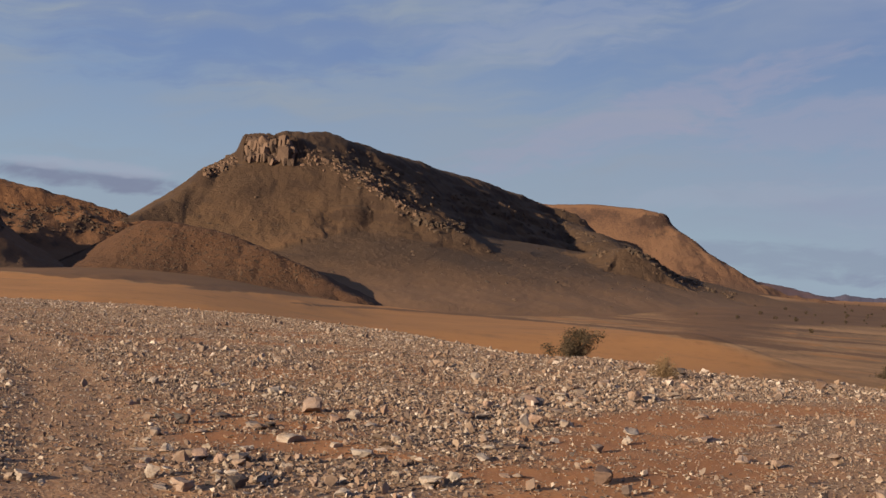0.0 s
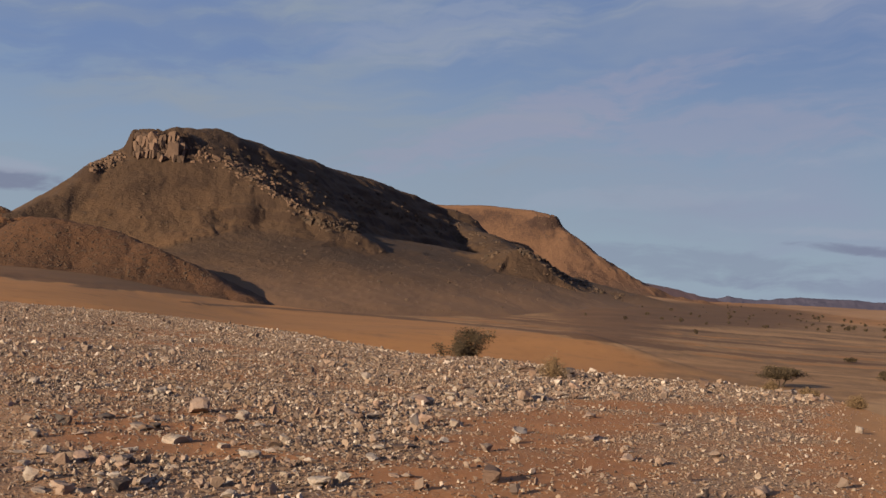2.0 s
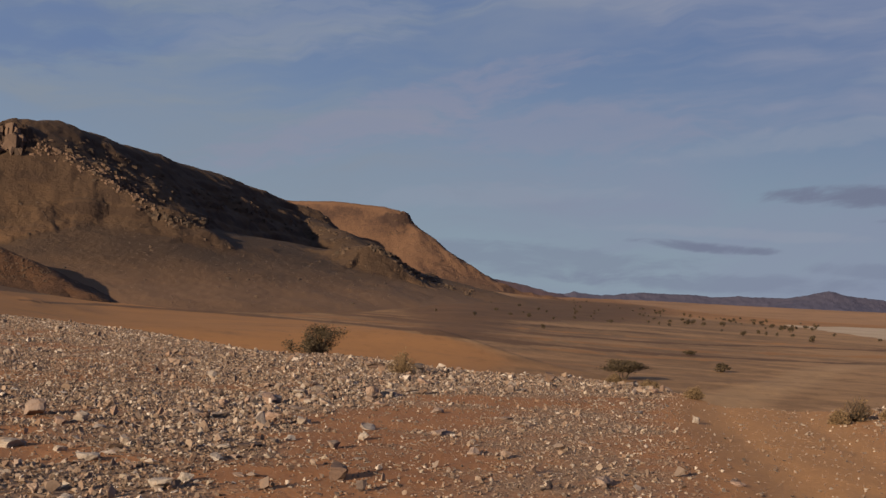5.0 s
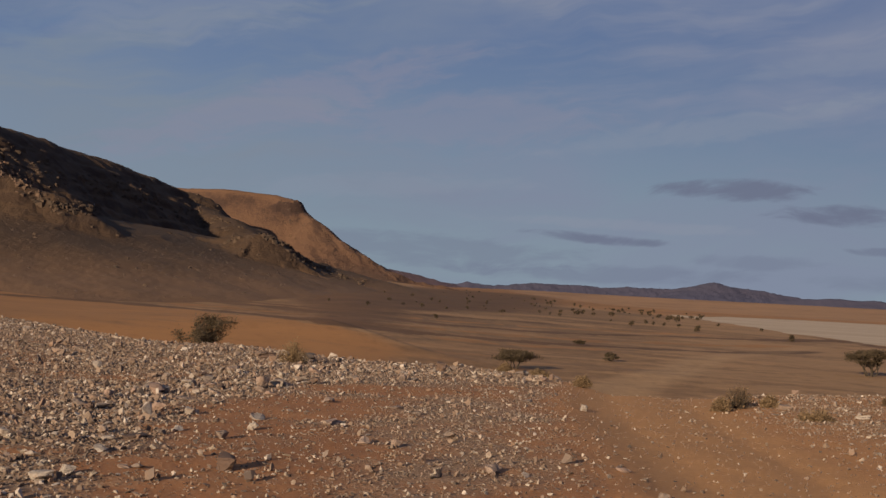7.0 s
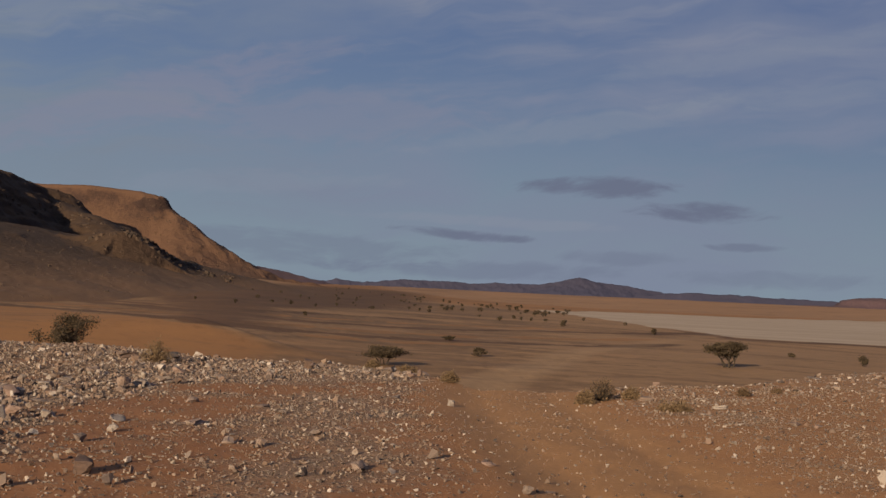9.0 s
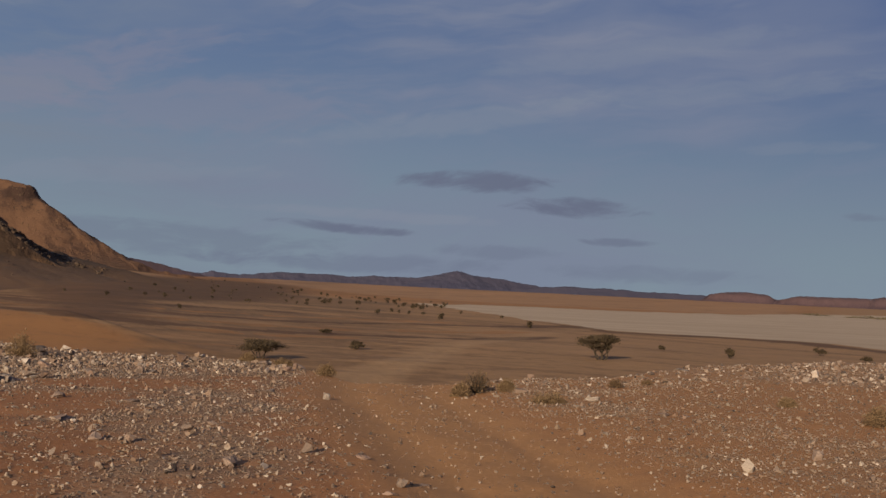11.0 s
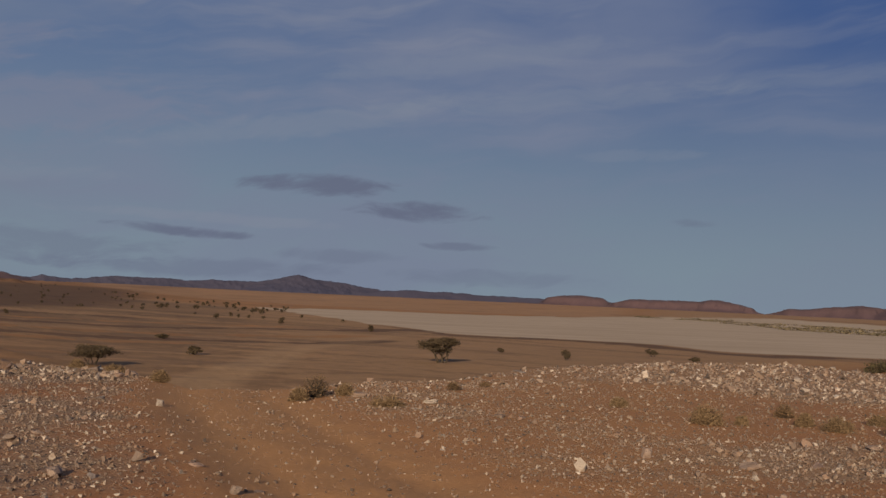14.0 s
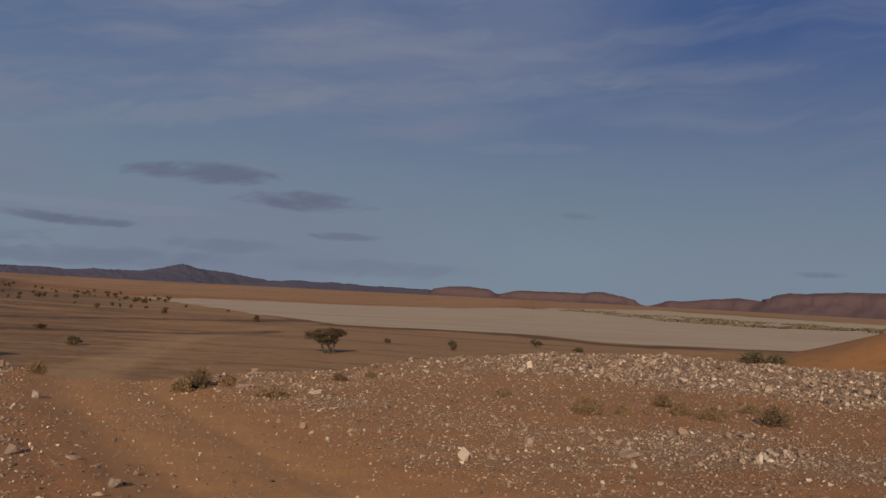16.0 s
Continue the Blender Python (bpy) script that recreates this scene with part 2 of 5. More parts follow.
def stone_cover(x, y):
    """How thickly stones lie, from 0 to 1."""
    r, az = polar(x, y)
    brow = np.interp(az, *BROW)
    q = r / brow
    n1, n2 = fbm(x / 3.2, y / 3.2, 4, 101), fbm(x / 0.9, y / 0.9, 3, 105)
    base = np.interp(az, [-25, -2, 6, 10, 16, 24, 28, 40, 46, 70], [0.66, 0.66, 0.60, 0.53, 0.57, 0.54, 0.46, 0.39, 0.37, 0.34])
    c = base + 0.36 * n1 + 0.22 * n2
    c = c + 0.35 * step(q, 0.72, 0.92) * (1 - 0.6 * step(az, 20, 26) * (1 - step(az, 40, 45)))
    c = c + 0.6 * np.exp(-((way_off(x, y, STONY_BAND)[0] / 1.1) ** 2))
    # bare soil: hollows among the stones, and the strip before the far brow on the right
    c = c - 0.26 * (1 - step(r, 12, 15.5)) * step(az, -14.5, -12.5) * (1 - step(az, 10, 16))
    for bx, by, wide in BARE:
        c = c - 0.95 * np.exp(-(((x - bx) / wide) ** 2 + ((y - by) / (wide * 0.6)) ** 2))
    rim = np.interp(az, [42, 49, 55.5, 59.7, 63, 70], [26.5, 26.5, 23.8, 23.6, 22.6, 22])
    c = c - 0.55 * step(az, 36, 46) * step(r, 15.5, 18) * (1 - step(r, rim - 1.5, rim))
    c = c + (0.95 - c) * 0.85 * step(az, 42, 49) * step(r, rim - 1.0, rim + 1.5)
    belt = np.interp(az, [36, 43, 47, 51, 56, 64], [19, 16.9, 15.5, 14.5, 13.8, 13])
    c = c + 0.5 * np.exp(-(((r - belt) / 1.3) ** 2)) * step(az, 36, 40)
    c = c - 0.14 * step(az, 32, 38) * (1 - step(az, 48, 56)) * (1 - step(r, belt - 3, belt - 1.5))
    d1, _ = way_off(x, y, TRACK)
    d2, _ = way_off(x, y, TRACK_LEFT)
    c = c * (1 - 0.85 * (1 - step(d1, 0.9, 2.0))) * (1 - 0.62 * (1 - step(d2, 0.45, 0.9)))
    return np.clip(c, 0, 1) * (1 - step(q, 1.05, 1.3))


def mesh_of(name, verts, faces, attrs=None, smooth=True):
    me = bpy.data.meshes.new(name)
    verts = np.asarray(verts, np.float32)
    faces = np.asarray(faces, np.int32)
    k = faces.shape[1]
    me.vertices.add(len(verts))
    me.vertices.foreach_set("co", verts.ravel())
    me.loops.add(faces.size)
    me.loops.foreach_set("vertex_index", faces.ravel())
    me.polygons.add(len(faces))
    me.polygons.foreach_set("loop_start", np.arange(0, faces.size, k, dtype=np.int32))
    me.polygons.foreach_set("use_smooth", np.full(len(faces), smooth))
    for key, values in (attrs or {}).items():
        me.attributes.new(key, "FLOAT", "POINT").data.foreach_set("value", np.asarray(values, np.float32).ravel())
    me.update(calc_edges=True)
    return me


def sheet(rows, cols, wrap=False):
    """Quads over a lattice of rows x cols vertices."""
    i, j = np.meshgrid(np.arange(rows - 1), np.arange(cols if wrap else cols - 1), indexing="ij")
    k = (j + 1) % cols
    return np.stack([i * cols + j, i * cols + k, (i + 1) * cols + k, (i + 1) * cols + j], -1).reshape(-1, 4)


# ---- materials ----
def material(name, build, dust=(1.0, 1.0, 1.0)):
    """dust: a tint over the whole surface."""
    m = bpy.data.materials.new(name)
    m.use_nodes = True
    n = Nodes(m.node_tree)
    where = n.add("ShaderNodeNewGeometry").outputs["Position"]
    colour, rough, height, dist = build(n, where)
    colour = n.mix(1.0, colour, tuple(0.88 * v for v in dust), "MULTIPLY")
    ins = {"Base Color": colour, "Roughness": rough, "Specular IOR Level": 0.2}
    if height is not None:
        ins["Normal"] = n.add("ShaderNodeBump", {"Height": height, "Strength": 0.7, "Distance": dist}).outputs[0]
    b = n.add("ShaderNodeBsdfPrincipled", ins)
    n.add("ShaderNodeOutputMaterial", {0: b.outputs[0]})
    return m


def ground_look(n, p):
    sand, lake, track, near, dark, cover = (n.attr(k) for k in ("sand", "lake", "track", "near", "dark", "grit"))
    broad = n.noise(p, 0.035, 5.0, 0.6)
    mid = n.noise(p, 0.6, 5.0, 0.6)
    fine = n.noise(p, 16.0, 8.0, 0.72)
    pebble = n.add("ShaderNodeTexVoronoi", {"Vector": p, "Scale": 30.0, "Randomness": 1.0})
    # the plain: brown gravel flats streaked with blown sand
    streak = n.noise(p, 0.014, 8.0, 0.72, (1.0, 6.0, 1.0), 20)
    bands = n.math("ADD", n.attr("bands"), n.math("MULTIPLY", n.math("SUBTRACT", streak, 0.5), 0.9))
    gravel = n.mix(n.ramp(mid, 0.3, 0.7), (0.262, 0.155, 0.086), (0.385, 0.236, 0.133))
    gravel = n.mix(n.ramp(bands, 0.05, 0.55, 0.0, 0.65), gravel, (0.205, 0.13, 0.085))
    gravel = n.mix(n.ramp(bands, -0.12, -0.5, 0.0, 0.6), gravel, (0.47, 0.295, 0.17))
    orange = n.mix(n.ramp(broad, 0.35, 0.7), (0.44, 0.225, 0.097), (0.37, 0.195, 0.092))
    blown = n.math("ADD", sand, n.math("MULTIPLY", n.math("SUBTRACT", streak, 0.5), 1.1))
    plain = n.mix(n.ramp(blown, 0.3, 0.75), gravel, orange)
    patch = n.noise(p, 0.09, 7.0, 0.7, (1.0, 2.5, 1.0), 15)
    plain = n.mix(n.ramp(patch, 0.52, 0.7, 0.0, 0.65), plain, (0.25, 0.15, 0.09))
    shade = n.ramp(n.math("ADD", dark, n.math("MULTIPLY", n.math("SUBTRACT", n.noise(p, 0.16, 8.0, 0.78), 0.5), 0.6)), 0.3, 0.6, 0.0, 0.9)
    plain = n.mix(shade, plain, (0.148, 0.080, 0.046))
    speck = n.noise(p, 0.8, 8.0, 0.8)
    plain = n.mix(n.ramp(speck, 0.52, 0.72, 0.0, 0.45), plain, (0.16, 0.098, 0.062))
    plain = n.mix(n.math("MULTIPLY", track, 0.85), plain, (0.54, 0.36, 0.22))
    pan = n.mix(n.ramp(n.noise(p, 0.012, 7.0, 0.68, (1.0, 3.5, 1.0), 42), 0.38, 0.64), (0.62, 0.51, 0.425), (0.52, 0.42, 0.34))
    plain = n.mix(n.ramp(lake, 0.4, 0.6), plain, pan)
    mottle = n.attr("mottle")
    plain = n.mix(n.ramp(mottle, 0.1, 0.5, 0.0, 0.3), plain, n.mix(1.0, plain, (0.55, 0.52, 0.5), "MULTIPLY"))
    plain = n.mix(n.ramp(mottle, -0.1, -0.5, 0.0, 0.3), plain, n.mix(1.0, plain, (1.35, 1.3, 1.25), "MULTIPLY"))
    # the stony rise underfoot: red soil with grit
    soil = n.mix(n.ramp(mid, 0.35, 0.7), (0.390, 0.170, 0.075), (0.460, 0.214, 0.097))
    grit = n.mix(n.ramp(pebble.outputs["Color"], 0.1, 0.9), (0.222, 0.158, 0.120), (0.435, 0.342, 0.278))
    much = n.ramp(n.math("ADD", cover, n.math("MULTIPLY", n.math("SUBTRACT", fine, 0.5), 0.9)), 0.3, 0.75, 0.12, 0.75)
    soil = n.mix(much, soil, grit)
    specks = n.math("MULTIPLY", n.ramp(pebble.outputs["Color"], 0.62, 0.8), n.ramp(pebble.outputs["Distance"], 0.5, 0.3))
    soil = n.mix(n.math("MULTIPLY", specks, 0.45), soil, (0.50, 0.36, 0.26))
    dust = n.mix(n.ramp(fine, 0.3, 0.7), (0.50, 0.275, 0.132), (0.58, 0.338, 0.176))
    soil = n.mix(n.math("MULTIPLY", track, 0.8), soil, dust)
    colour = n.mix(n.ramp(near, 0.25, 0.75), plain, soil)
    colour = n.mix(0.3, colour, n.mix(fine, (0.35, 0.35, 0.35), (1.0, 1.0, 1.0)), "MULTIPLY")
    stony = n.math("MULTIPLY", n.math("SUBTRACT", 0.6, pebble.outputs["Distance"]), n.math("MULTIPLY", near, much))
    height = n.math("ADD", n.math("MULTIPLY", fine, 0.45), n.math("MULTIPLY", stony, 0.6))
    return colour, 0.95, height, 0.03


def hill_look(rock, scree, stain, sandy, foot=(0.24, 0.15, 0.092)):
    def build(n, p):
        steep, crest, along, apron = (n.attr(k) for k in ("steep", "crest", "along", "apron"))
        chute = n.noise(n.add("ShaderNodeCombineXYZ", {0: n.math("MULTIPLY", along, 0.11), 1: n.math("MULTIPLY", crest, 2.2)}).outputs[0], 1.0, 6.0, 0.65)
        broad = n.noise(p, 0.03, 5.0, 0.6)
        fine = n.noise(p, 0.5, 6.0, 0.65)
        spots = n.noise(p, 0.22, 5.0, 0.7)
        c = n.mix(n.ramp(broad, 0.35, 0.68), scree, stain)
        c = n.mix(n.ramp(chute, 0.5, 0.72, 0.0, 0.5), c, tuple(1.3 * v for v in stain))
        c = n.mix(n.ramp(chute, 0.46, 0.3, 0.0, 0.4), c, tuple(0.75 * v for v in scree))
        c = n.mix(n.ramp(spots, 0.60, 0.74, 0.0, 0.45), c, rock)
        rubble = n.noise(p, 0.075, 9.0, 0.72, (1.0, 1.0, 2.2), 0)
        c = n.mix(n.ramp(rubble, 0.55, 0.68, 0.0, 0.6), c, tuple(0.8 * v for v in rock))
        c = n.mix(n.ramp(n.math("ADD", crest, n.math("MULTIPLY", n.math("SUBTRACT", broad, 0.5), 0.8)), 0.35, 0.8), c, sandy)
        # bare rock on steep ground, darkened to paint in the shade of the flanks
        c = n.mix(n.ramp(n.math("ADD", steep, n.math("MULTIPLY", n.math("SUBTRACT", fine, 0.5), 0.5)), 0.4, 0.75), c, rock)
        c = n.mix(n.ramp(n.math("ADD", crest, n.math("MULTIPLY", n.math("SUBTRACT", broad, 0.5), 0.25)), 0.40, 0.03, 0.0, 0.8), c, foot)
        c = n.mix(n.math("MULTIPLY", apron, n.ramp(broad, 0.2, 0.6, 0.65, 0.95)), c, foot)
        c = n.mix(0.4, c, n.mix(fine, (0.4, 0.4, 0.4), (1.0, 1.0, 1.0)), "MULTIPLY")
        relief = n.math("ADD", fine, n.math("MULTIPLY", spots, 0.6))
        return c, 0.95, n.math("MULTIPLY", n.math("ADD", relief, n.math("MULTIPLY", rubble, 0.9)), n.math("SUBTRACT", 1.0, n.math("MULTIPLY", apron, 0.93))), 1.0
    return build


GROUND = material("ground", ground_look, (0.885, 0.785, 0.645))
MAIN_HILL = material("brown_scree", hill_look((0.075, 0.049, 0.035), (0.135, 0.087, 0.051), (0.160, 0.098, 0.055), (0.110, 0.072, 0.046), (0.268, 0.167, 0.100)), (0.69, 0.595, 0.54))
RED_HILL = material("red_scree", hill_look((0.11, 0.064, 0.045), (0.25, 0.125, 0.066), (0.21, 0.11, 0.062), (0.33, 0.155, 0.07)), (0.56, 0.53, 0.51))
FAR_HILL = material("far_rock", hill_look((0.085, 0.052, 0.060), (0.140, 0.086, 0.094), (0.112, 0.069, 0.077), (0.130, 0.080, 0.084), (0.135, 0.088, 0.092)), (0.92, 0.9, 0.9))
# distance haze is mixed into the base colour of the farthest mountains
HAZED_HILL = material("far_hazed_rock", hill_look((0.056, 0.056, 0.092), (0.073, 0.067, 0.106), (0.064, 0.061, 0.098), (0.079, 0.070, 0.104), (0.105, 0.085, 0.110)))


# ---- ground ----
GRAVEL_LINES = [  # azimuth and elevation along each, half width, strength
    ([(-28, 0.16), (-20.9, 0.19), (-17, 0.05), (-13.2, -0.08), (-9.2, -0.22), (-6.2, -0.38), (-2.3, -0.68), (4, -0.92)], 0.15, 1.2),
    ([(-14, -0.30), (1.2, -0.71), (7.7, -0.91), (14.4, -1.27), (18, -1.5), (25.3, -1.62), (29.7, -1.5), (37, -1.3), (40.6, -1.35), (47, -1.6)], 0.04, 0.8),
    ([(-9, -0.85), (1.2, -1.08), (7.8, -1.33), (13.5, -1.72), (16.5, -1.96), (22.7, -2.18), (31.5, -2.11), (38, -1.8)], 0.048, 0.9),
    ([(20, -1.0), (26, -1.05), (33, -1.15)], 0.03, 0.4), ([(-6, -0.52), (4, -0.66), (12, -0.95), (20, -1.12), (27, -1.22)], 0.025, 0.55)]
SAND_LINES = [
    ([(-1, -0.85), (1.2, -0.9), (7.8, -1.12), (13.5, -1.5), (18, -1.75), (25, -1.92), (31, -1.82), (37, -1.6)], 0.05, 1.0),
    ([(12, -1.05), (18, -1.3), (26, -1.4), (33, -1.35)], 0.035, 0.8), ([(16, -2.1), (22, -2.33), (30, -2.28)], 0.035, 0.8)]


def build_ground():
    az = np.concatenate([np.arange(-180, -30, 5.0), np.arange(-30, 74, 0.22), np.arange(74, 180, 5.0)])
    r = np.concatenate([[0.01, 1.5, 3, 4.5], np.geomspace(6, 46, 190), np.geomspace(47, 4900, 270)])
    R, A = np.meshgrid(r, az, indexing="ij")
    x, y = R * np.sin(np.radians(A)), R * np.cos(np.radians(A))
    z = ground_z(x, y)
    brow = np.interp(A, *BROW)
    near = 1 - step(R / brow, 1.05, 1.45)
    wob = 1 + 0.05 * fbm(x / 40, y / 40, 4, 21)
    shore_n, shore_f = np.interp(A, SHORE_AZ, SHORE_NEAR), np.interp(A, SHORE_AZ, SHORE_FAR)
    lake = step(R * wob, shore_n * 0.97, shore_n * 1.03) * (1 - step(R * wob, shore_f * 0.9, shore_f * 1.12)) * (A > 28.6) * (A < 100)
    rim = np.exp(-((R * wob - shore_n * 0.94) / (0.03 * shore_n)) ** 2) * step(A, 33, 38)
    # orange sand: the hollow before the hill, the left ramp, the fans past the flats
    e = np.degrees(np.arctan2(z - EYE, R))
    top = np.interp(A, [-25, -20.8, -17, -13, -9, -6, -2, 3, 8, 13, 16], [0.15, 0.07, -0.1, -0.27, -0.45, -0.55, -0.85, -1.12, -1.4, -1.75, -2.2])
    wave = 0.12 * fbm(A / 5.0, e * 3, 3, 91)
    hollow = (1 - step(e + wave, top - 0.06, top + 0.02)) * (1 - step(A, 11, 17)) * step(R / brow, 1.05, 1.3)
    hollow = hollow + 0.45 * (1 - step(e, -2.5, -1.95)) * step(A, 8, 13) * (1 - step(A, 19, 27)) * step(R / brow, 1.05, 1.3)
    gravel_line = pale_line = 0.0
    for line, half, much in GRAVEL_LINES:
        la, le = [p[0] for p in line], [p[1] for p in line]
        off = e + 0.35 * wave - np.interp(A, la, le)
        w = half * (0.65 + 0.9 * np.clip(0.5 + fbm(A / 2.4, e * 0 + len(line), 3, 93), 0, 1.2))
        gravel_line = gravel_line + much * np.exp(-((off / w) ** 4)) * step(A, la[0], la[0] + 3) * (1 - step(A, la[-1] - 4, la[-1]))
    for line, half, much in SAND_LINES:
        la, le = [p[0] for p in line], [p[1] for p in line]
        off = e + 0.35 * wave - np.interp(A, la, le)
        w = half * (0.4 + 1.2 * np.clip(0.5 + fbm(A / 2.0, e * 0 + len(line), 3, 94), 0, 1.2))
        pale_line = pale_line + much * np.exp(-((off / w) ** 4)) * step(A, la[0], la[0] + 3) * (1 - step(A, la[-1] - 4, la[-1]))
    fans = step(R, 620, 1000) * step(A, 12, 17) * (1 - step(A, 44, 54)) * (1 - lake)
    fans = fans + 0.35 * step(e, -0.45, 0.0) * step(A, 13, 19) * (1 - step(A, 24, 30))
    dune = 1.0 * np.exp(-((R * np.radians(A - 69.0) / 29.0) ** 2) - ((R - 165.0) / 40.0) ** 2) * (np.abs(A - 69) < 60)
    warm = 0.32 * step(A, 34, 44) * (1 - step(R, 230, 290)) * step(R / brow, 1.05, 1.3)
    sand = np.clip(0.95 * hollow + 0.85 * fans + dune + pale_line + warm, 0, 1)
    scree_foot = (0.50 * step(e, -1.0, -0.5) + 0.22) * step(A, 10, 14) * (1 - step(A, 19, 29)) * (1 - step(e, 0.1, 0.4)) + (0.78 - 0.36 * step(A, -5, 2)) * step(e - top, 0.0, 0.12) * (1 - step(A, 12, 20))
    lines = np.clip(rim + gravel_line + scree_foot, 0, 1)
    # long bands of dark gravel and pale sand across the flats
    bands = fbm(A / 18.0 + 0.5, (e + 0.03 * A) * 9.0 + 0.3 * fbm(A / 7.0, e, 2, 95), 5, 97, 0.62) - 0.7 * step(A, 26, 34)
    # patches of dark and pale gravel, blown long across the flats
    mottle = (0.8 * fbm(A / 2.6 + 0.4 * fbm(A / 1.5, e * 4.0, 2, 92), e * 9.0, 5, 99, 0.68) + 0.5 * fbm(A / 7.0, e * 5.0, 3, 98)) * (1 - 0.4 * step(A, 28, 36)) * (1 - 0.65 * lake) * (1 - 0.5 * hollow)
    # small stones lie thick on the rise but for the bare soil
    grit = stone_cover(x, y)
    d1, _ = way_off(x, y, TRACK)
    d2, _ = way_off(x, y, TRACK_LEFT)
    spread = 1 + 1.2 * step(R / brow, 1.1, 2.5)
    track = np.maximum((1 - step(d1, 0.8 * spread, 2.0 * spread)) * (1 - 0.35 * step(R / brow, 1.1, 1.8)) * (1 - 0.6 * step(R, 150, 260)), 0.08 * (1 - step(d2, 0.45, 0.9)))
    track = np.maximum(track, (0.60 * step(A, 24, 32) - 0.27 * step(A, 48, 56)) * near * step(R, 6, 9))
    grit = np.maximum(grit, 0.62 * (1 - step(d2, 0.7, 1.6)))
    lake = np.maximum(lake, 0.455 * step(R, 850, 1300) * step(A, 16, 22) * (1 - step(A, 46, 54)))
    faces = sheet(len(r), len(az), True)
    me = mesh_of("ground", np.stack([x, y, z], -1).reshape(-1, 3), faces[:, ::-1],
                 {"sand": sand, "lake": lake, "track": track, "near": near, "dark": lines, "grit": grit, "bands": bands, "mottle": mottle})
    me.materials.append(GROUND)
    return tagged(new("ground", me), "stony rise, gravel flats, orange sand and pale dry lake", "ground", kind="structure")


build_ground()


# ---- hills ----
CREST = 3.0  # how far a crest is rounded


def ridge(x, y, crest, base, reach, power, left=1.0, right=1.0, rounding=CREST):
    """Height of a ridge whose crest runs through the given places; it falls away in a hollow curve. Also the line
    along the crest and the share of the height."""
    best, along, share = np.full(x.shape, -1e9), np.zeros(x.shape), np.zeros(x.shape)
    run = 0.0
    for (ax, ay, az_), (bx, by, bz) in zip(crest[:-1], crest[1:]):
        dx, dy = bx - ax, by - ay
        n = math.hypot(dx, dy)
        t = np.clip(((x - ax) * dx + (y - ay) * dy) / (n * n), 0, 1)
        d = np.hypot(x - ax - t * dx, y - ay - t * dy)
        side = (x - ax) * dy - (y - ay) * dx
        d = np.hypot(d, rounding) - rounding
        d = d / np.where(side > 0, right, left)
        top = az_ + t * (bz - az_) - base
        k = np.clip(1 - d / (top * reach + 1e-6), 0, 1) ** power
        h = base + top * k
        new_best = h > best
        along, share = np.where(new_best, run + t * n, along), np.where(new_best, k, share)
        best = np.maximum(best, h)
        run += n
    return best, along, share


def smooth_max(a, b, k):
    return np.maximum(a, b) + k * np.log1p(np.exp(-np.abs(a - b) / k)) * 0.8


SHAPES = {}


def hill_z(name, x, y):
    """The height of a hill's surface."""
    r, az, z = SHAPES[name]
    R, A = polar(np.asarray(x, float), np.asarray(y, float))
    u = np.clip((R - r[0]) / (r[1] - r[0]), 0, len(r) - 1.001)
    v = np.clip((A - az[0]) / (az[1] - az[0]), 0, len(az) - 1.001)
    i, j = u.astype(int), v.astype(int)
    fu, fv = u - i, v - j
    return (z[i, j] * (1 - fu) + z[i + 1, j] * fu) * (1 - fv) + (z[i, j + 1] * (1 - fu) + z[i + 1, j + 1] * fu) * fv


def build_hill(name, label, mat, az_range, r_range, n_az, n_r, ridges, rough=1.0, cliff=None, seed=1, sink=30.0, blend=1.5, coarse=1.0):
    az, r = np.linspace(*az_range, n_az), np.linspace(*r_range, n_r)
    R, A = np.meshgrid(r, az, indexing="ij")
    x, y = R * np.sin(np.radians(A)), R * np.cos(np.radians(A))
    wx = x + 5 * rough * fbm(x / 40, y / 40, 3, seed)
    wy = y + 5 * rough * fbm(x / 40 + 9, y / 40, 3, seed + 3)
    z, along, share, calm = None, None, None, np.ones(R.shape)
    for rd in ridges:
        h, al, sh = ridge(wx, wy, *rd)
        if z is None:
            z, along, share = h, al, sh
        else:
            along, share = np.where(h > z, al, along), np.where(h > z, sh, share)
            calm = np.where(h > z, 0.15 if rd[2] > 4 else 1.0, calm)
            z = smooth_max(z, h, blend)
    body = step(share, 0.01, 0.2)
    rills = fbm((along + 5 * coarse * fbm(x / (18 * coarse), y / (18 * coarse), 2, seed + 5)) / (11.0 * coarse), share * 1.6, 4, seed + 7)
    z = z + rough * body * (1.3 * rills * calm * (1 - 0.5 * share) + 1.2 * (0.15 + 0.85 * calm) * fbm(x / (22 * coarse), y / (22 * coarse), 4, seed + 11) + 0.45 * (0.2 + 0.8 * calm) * fbm(x / (4 * coarse), y / (4 * coarse), 3, seed + 13))
    if cliff is not None:
        z = cliff(x, y, z, along, share)
    z = z - sink * (1 - step(share, 0.0, 0.02)) - 0.2
    SHAPES[name] = (r, az, z)
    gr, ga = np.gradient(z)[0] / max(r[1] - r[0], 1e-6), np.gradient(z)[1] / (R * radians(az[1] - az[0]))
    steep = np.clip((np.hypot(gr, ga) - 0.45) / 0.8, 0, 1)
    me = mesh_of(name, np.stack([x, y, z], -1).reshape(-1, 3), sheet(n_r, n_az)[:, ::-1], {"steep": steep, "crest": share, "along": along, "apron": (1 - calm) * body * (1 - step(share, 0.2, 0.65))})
    me.materials.append(mat)
    return tagged(new(name, me), label, "hill", "desert hills")


def crest_of(*rows):
    return [sight(*row) for row in rows]


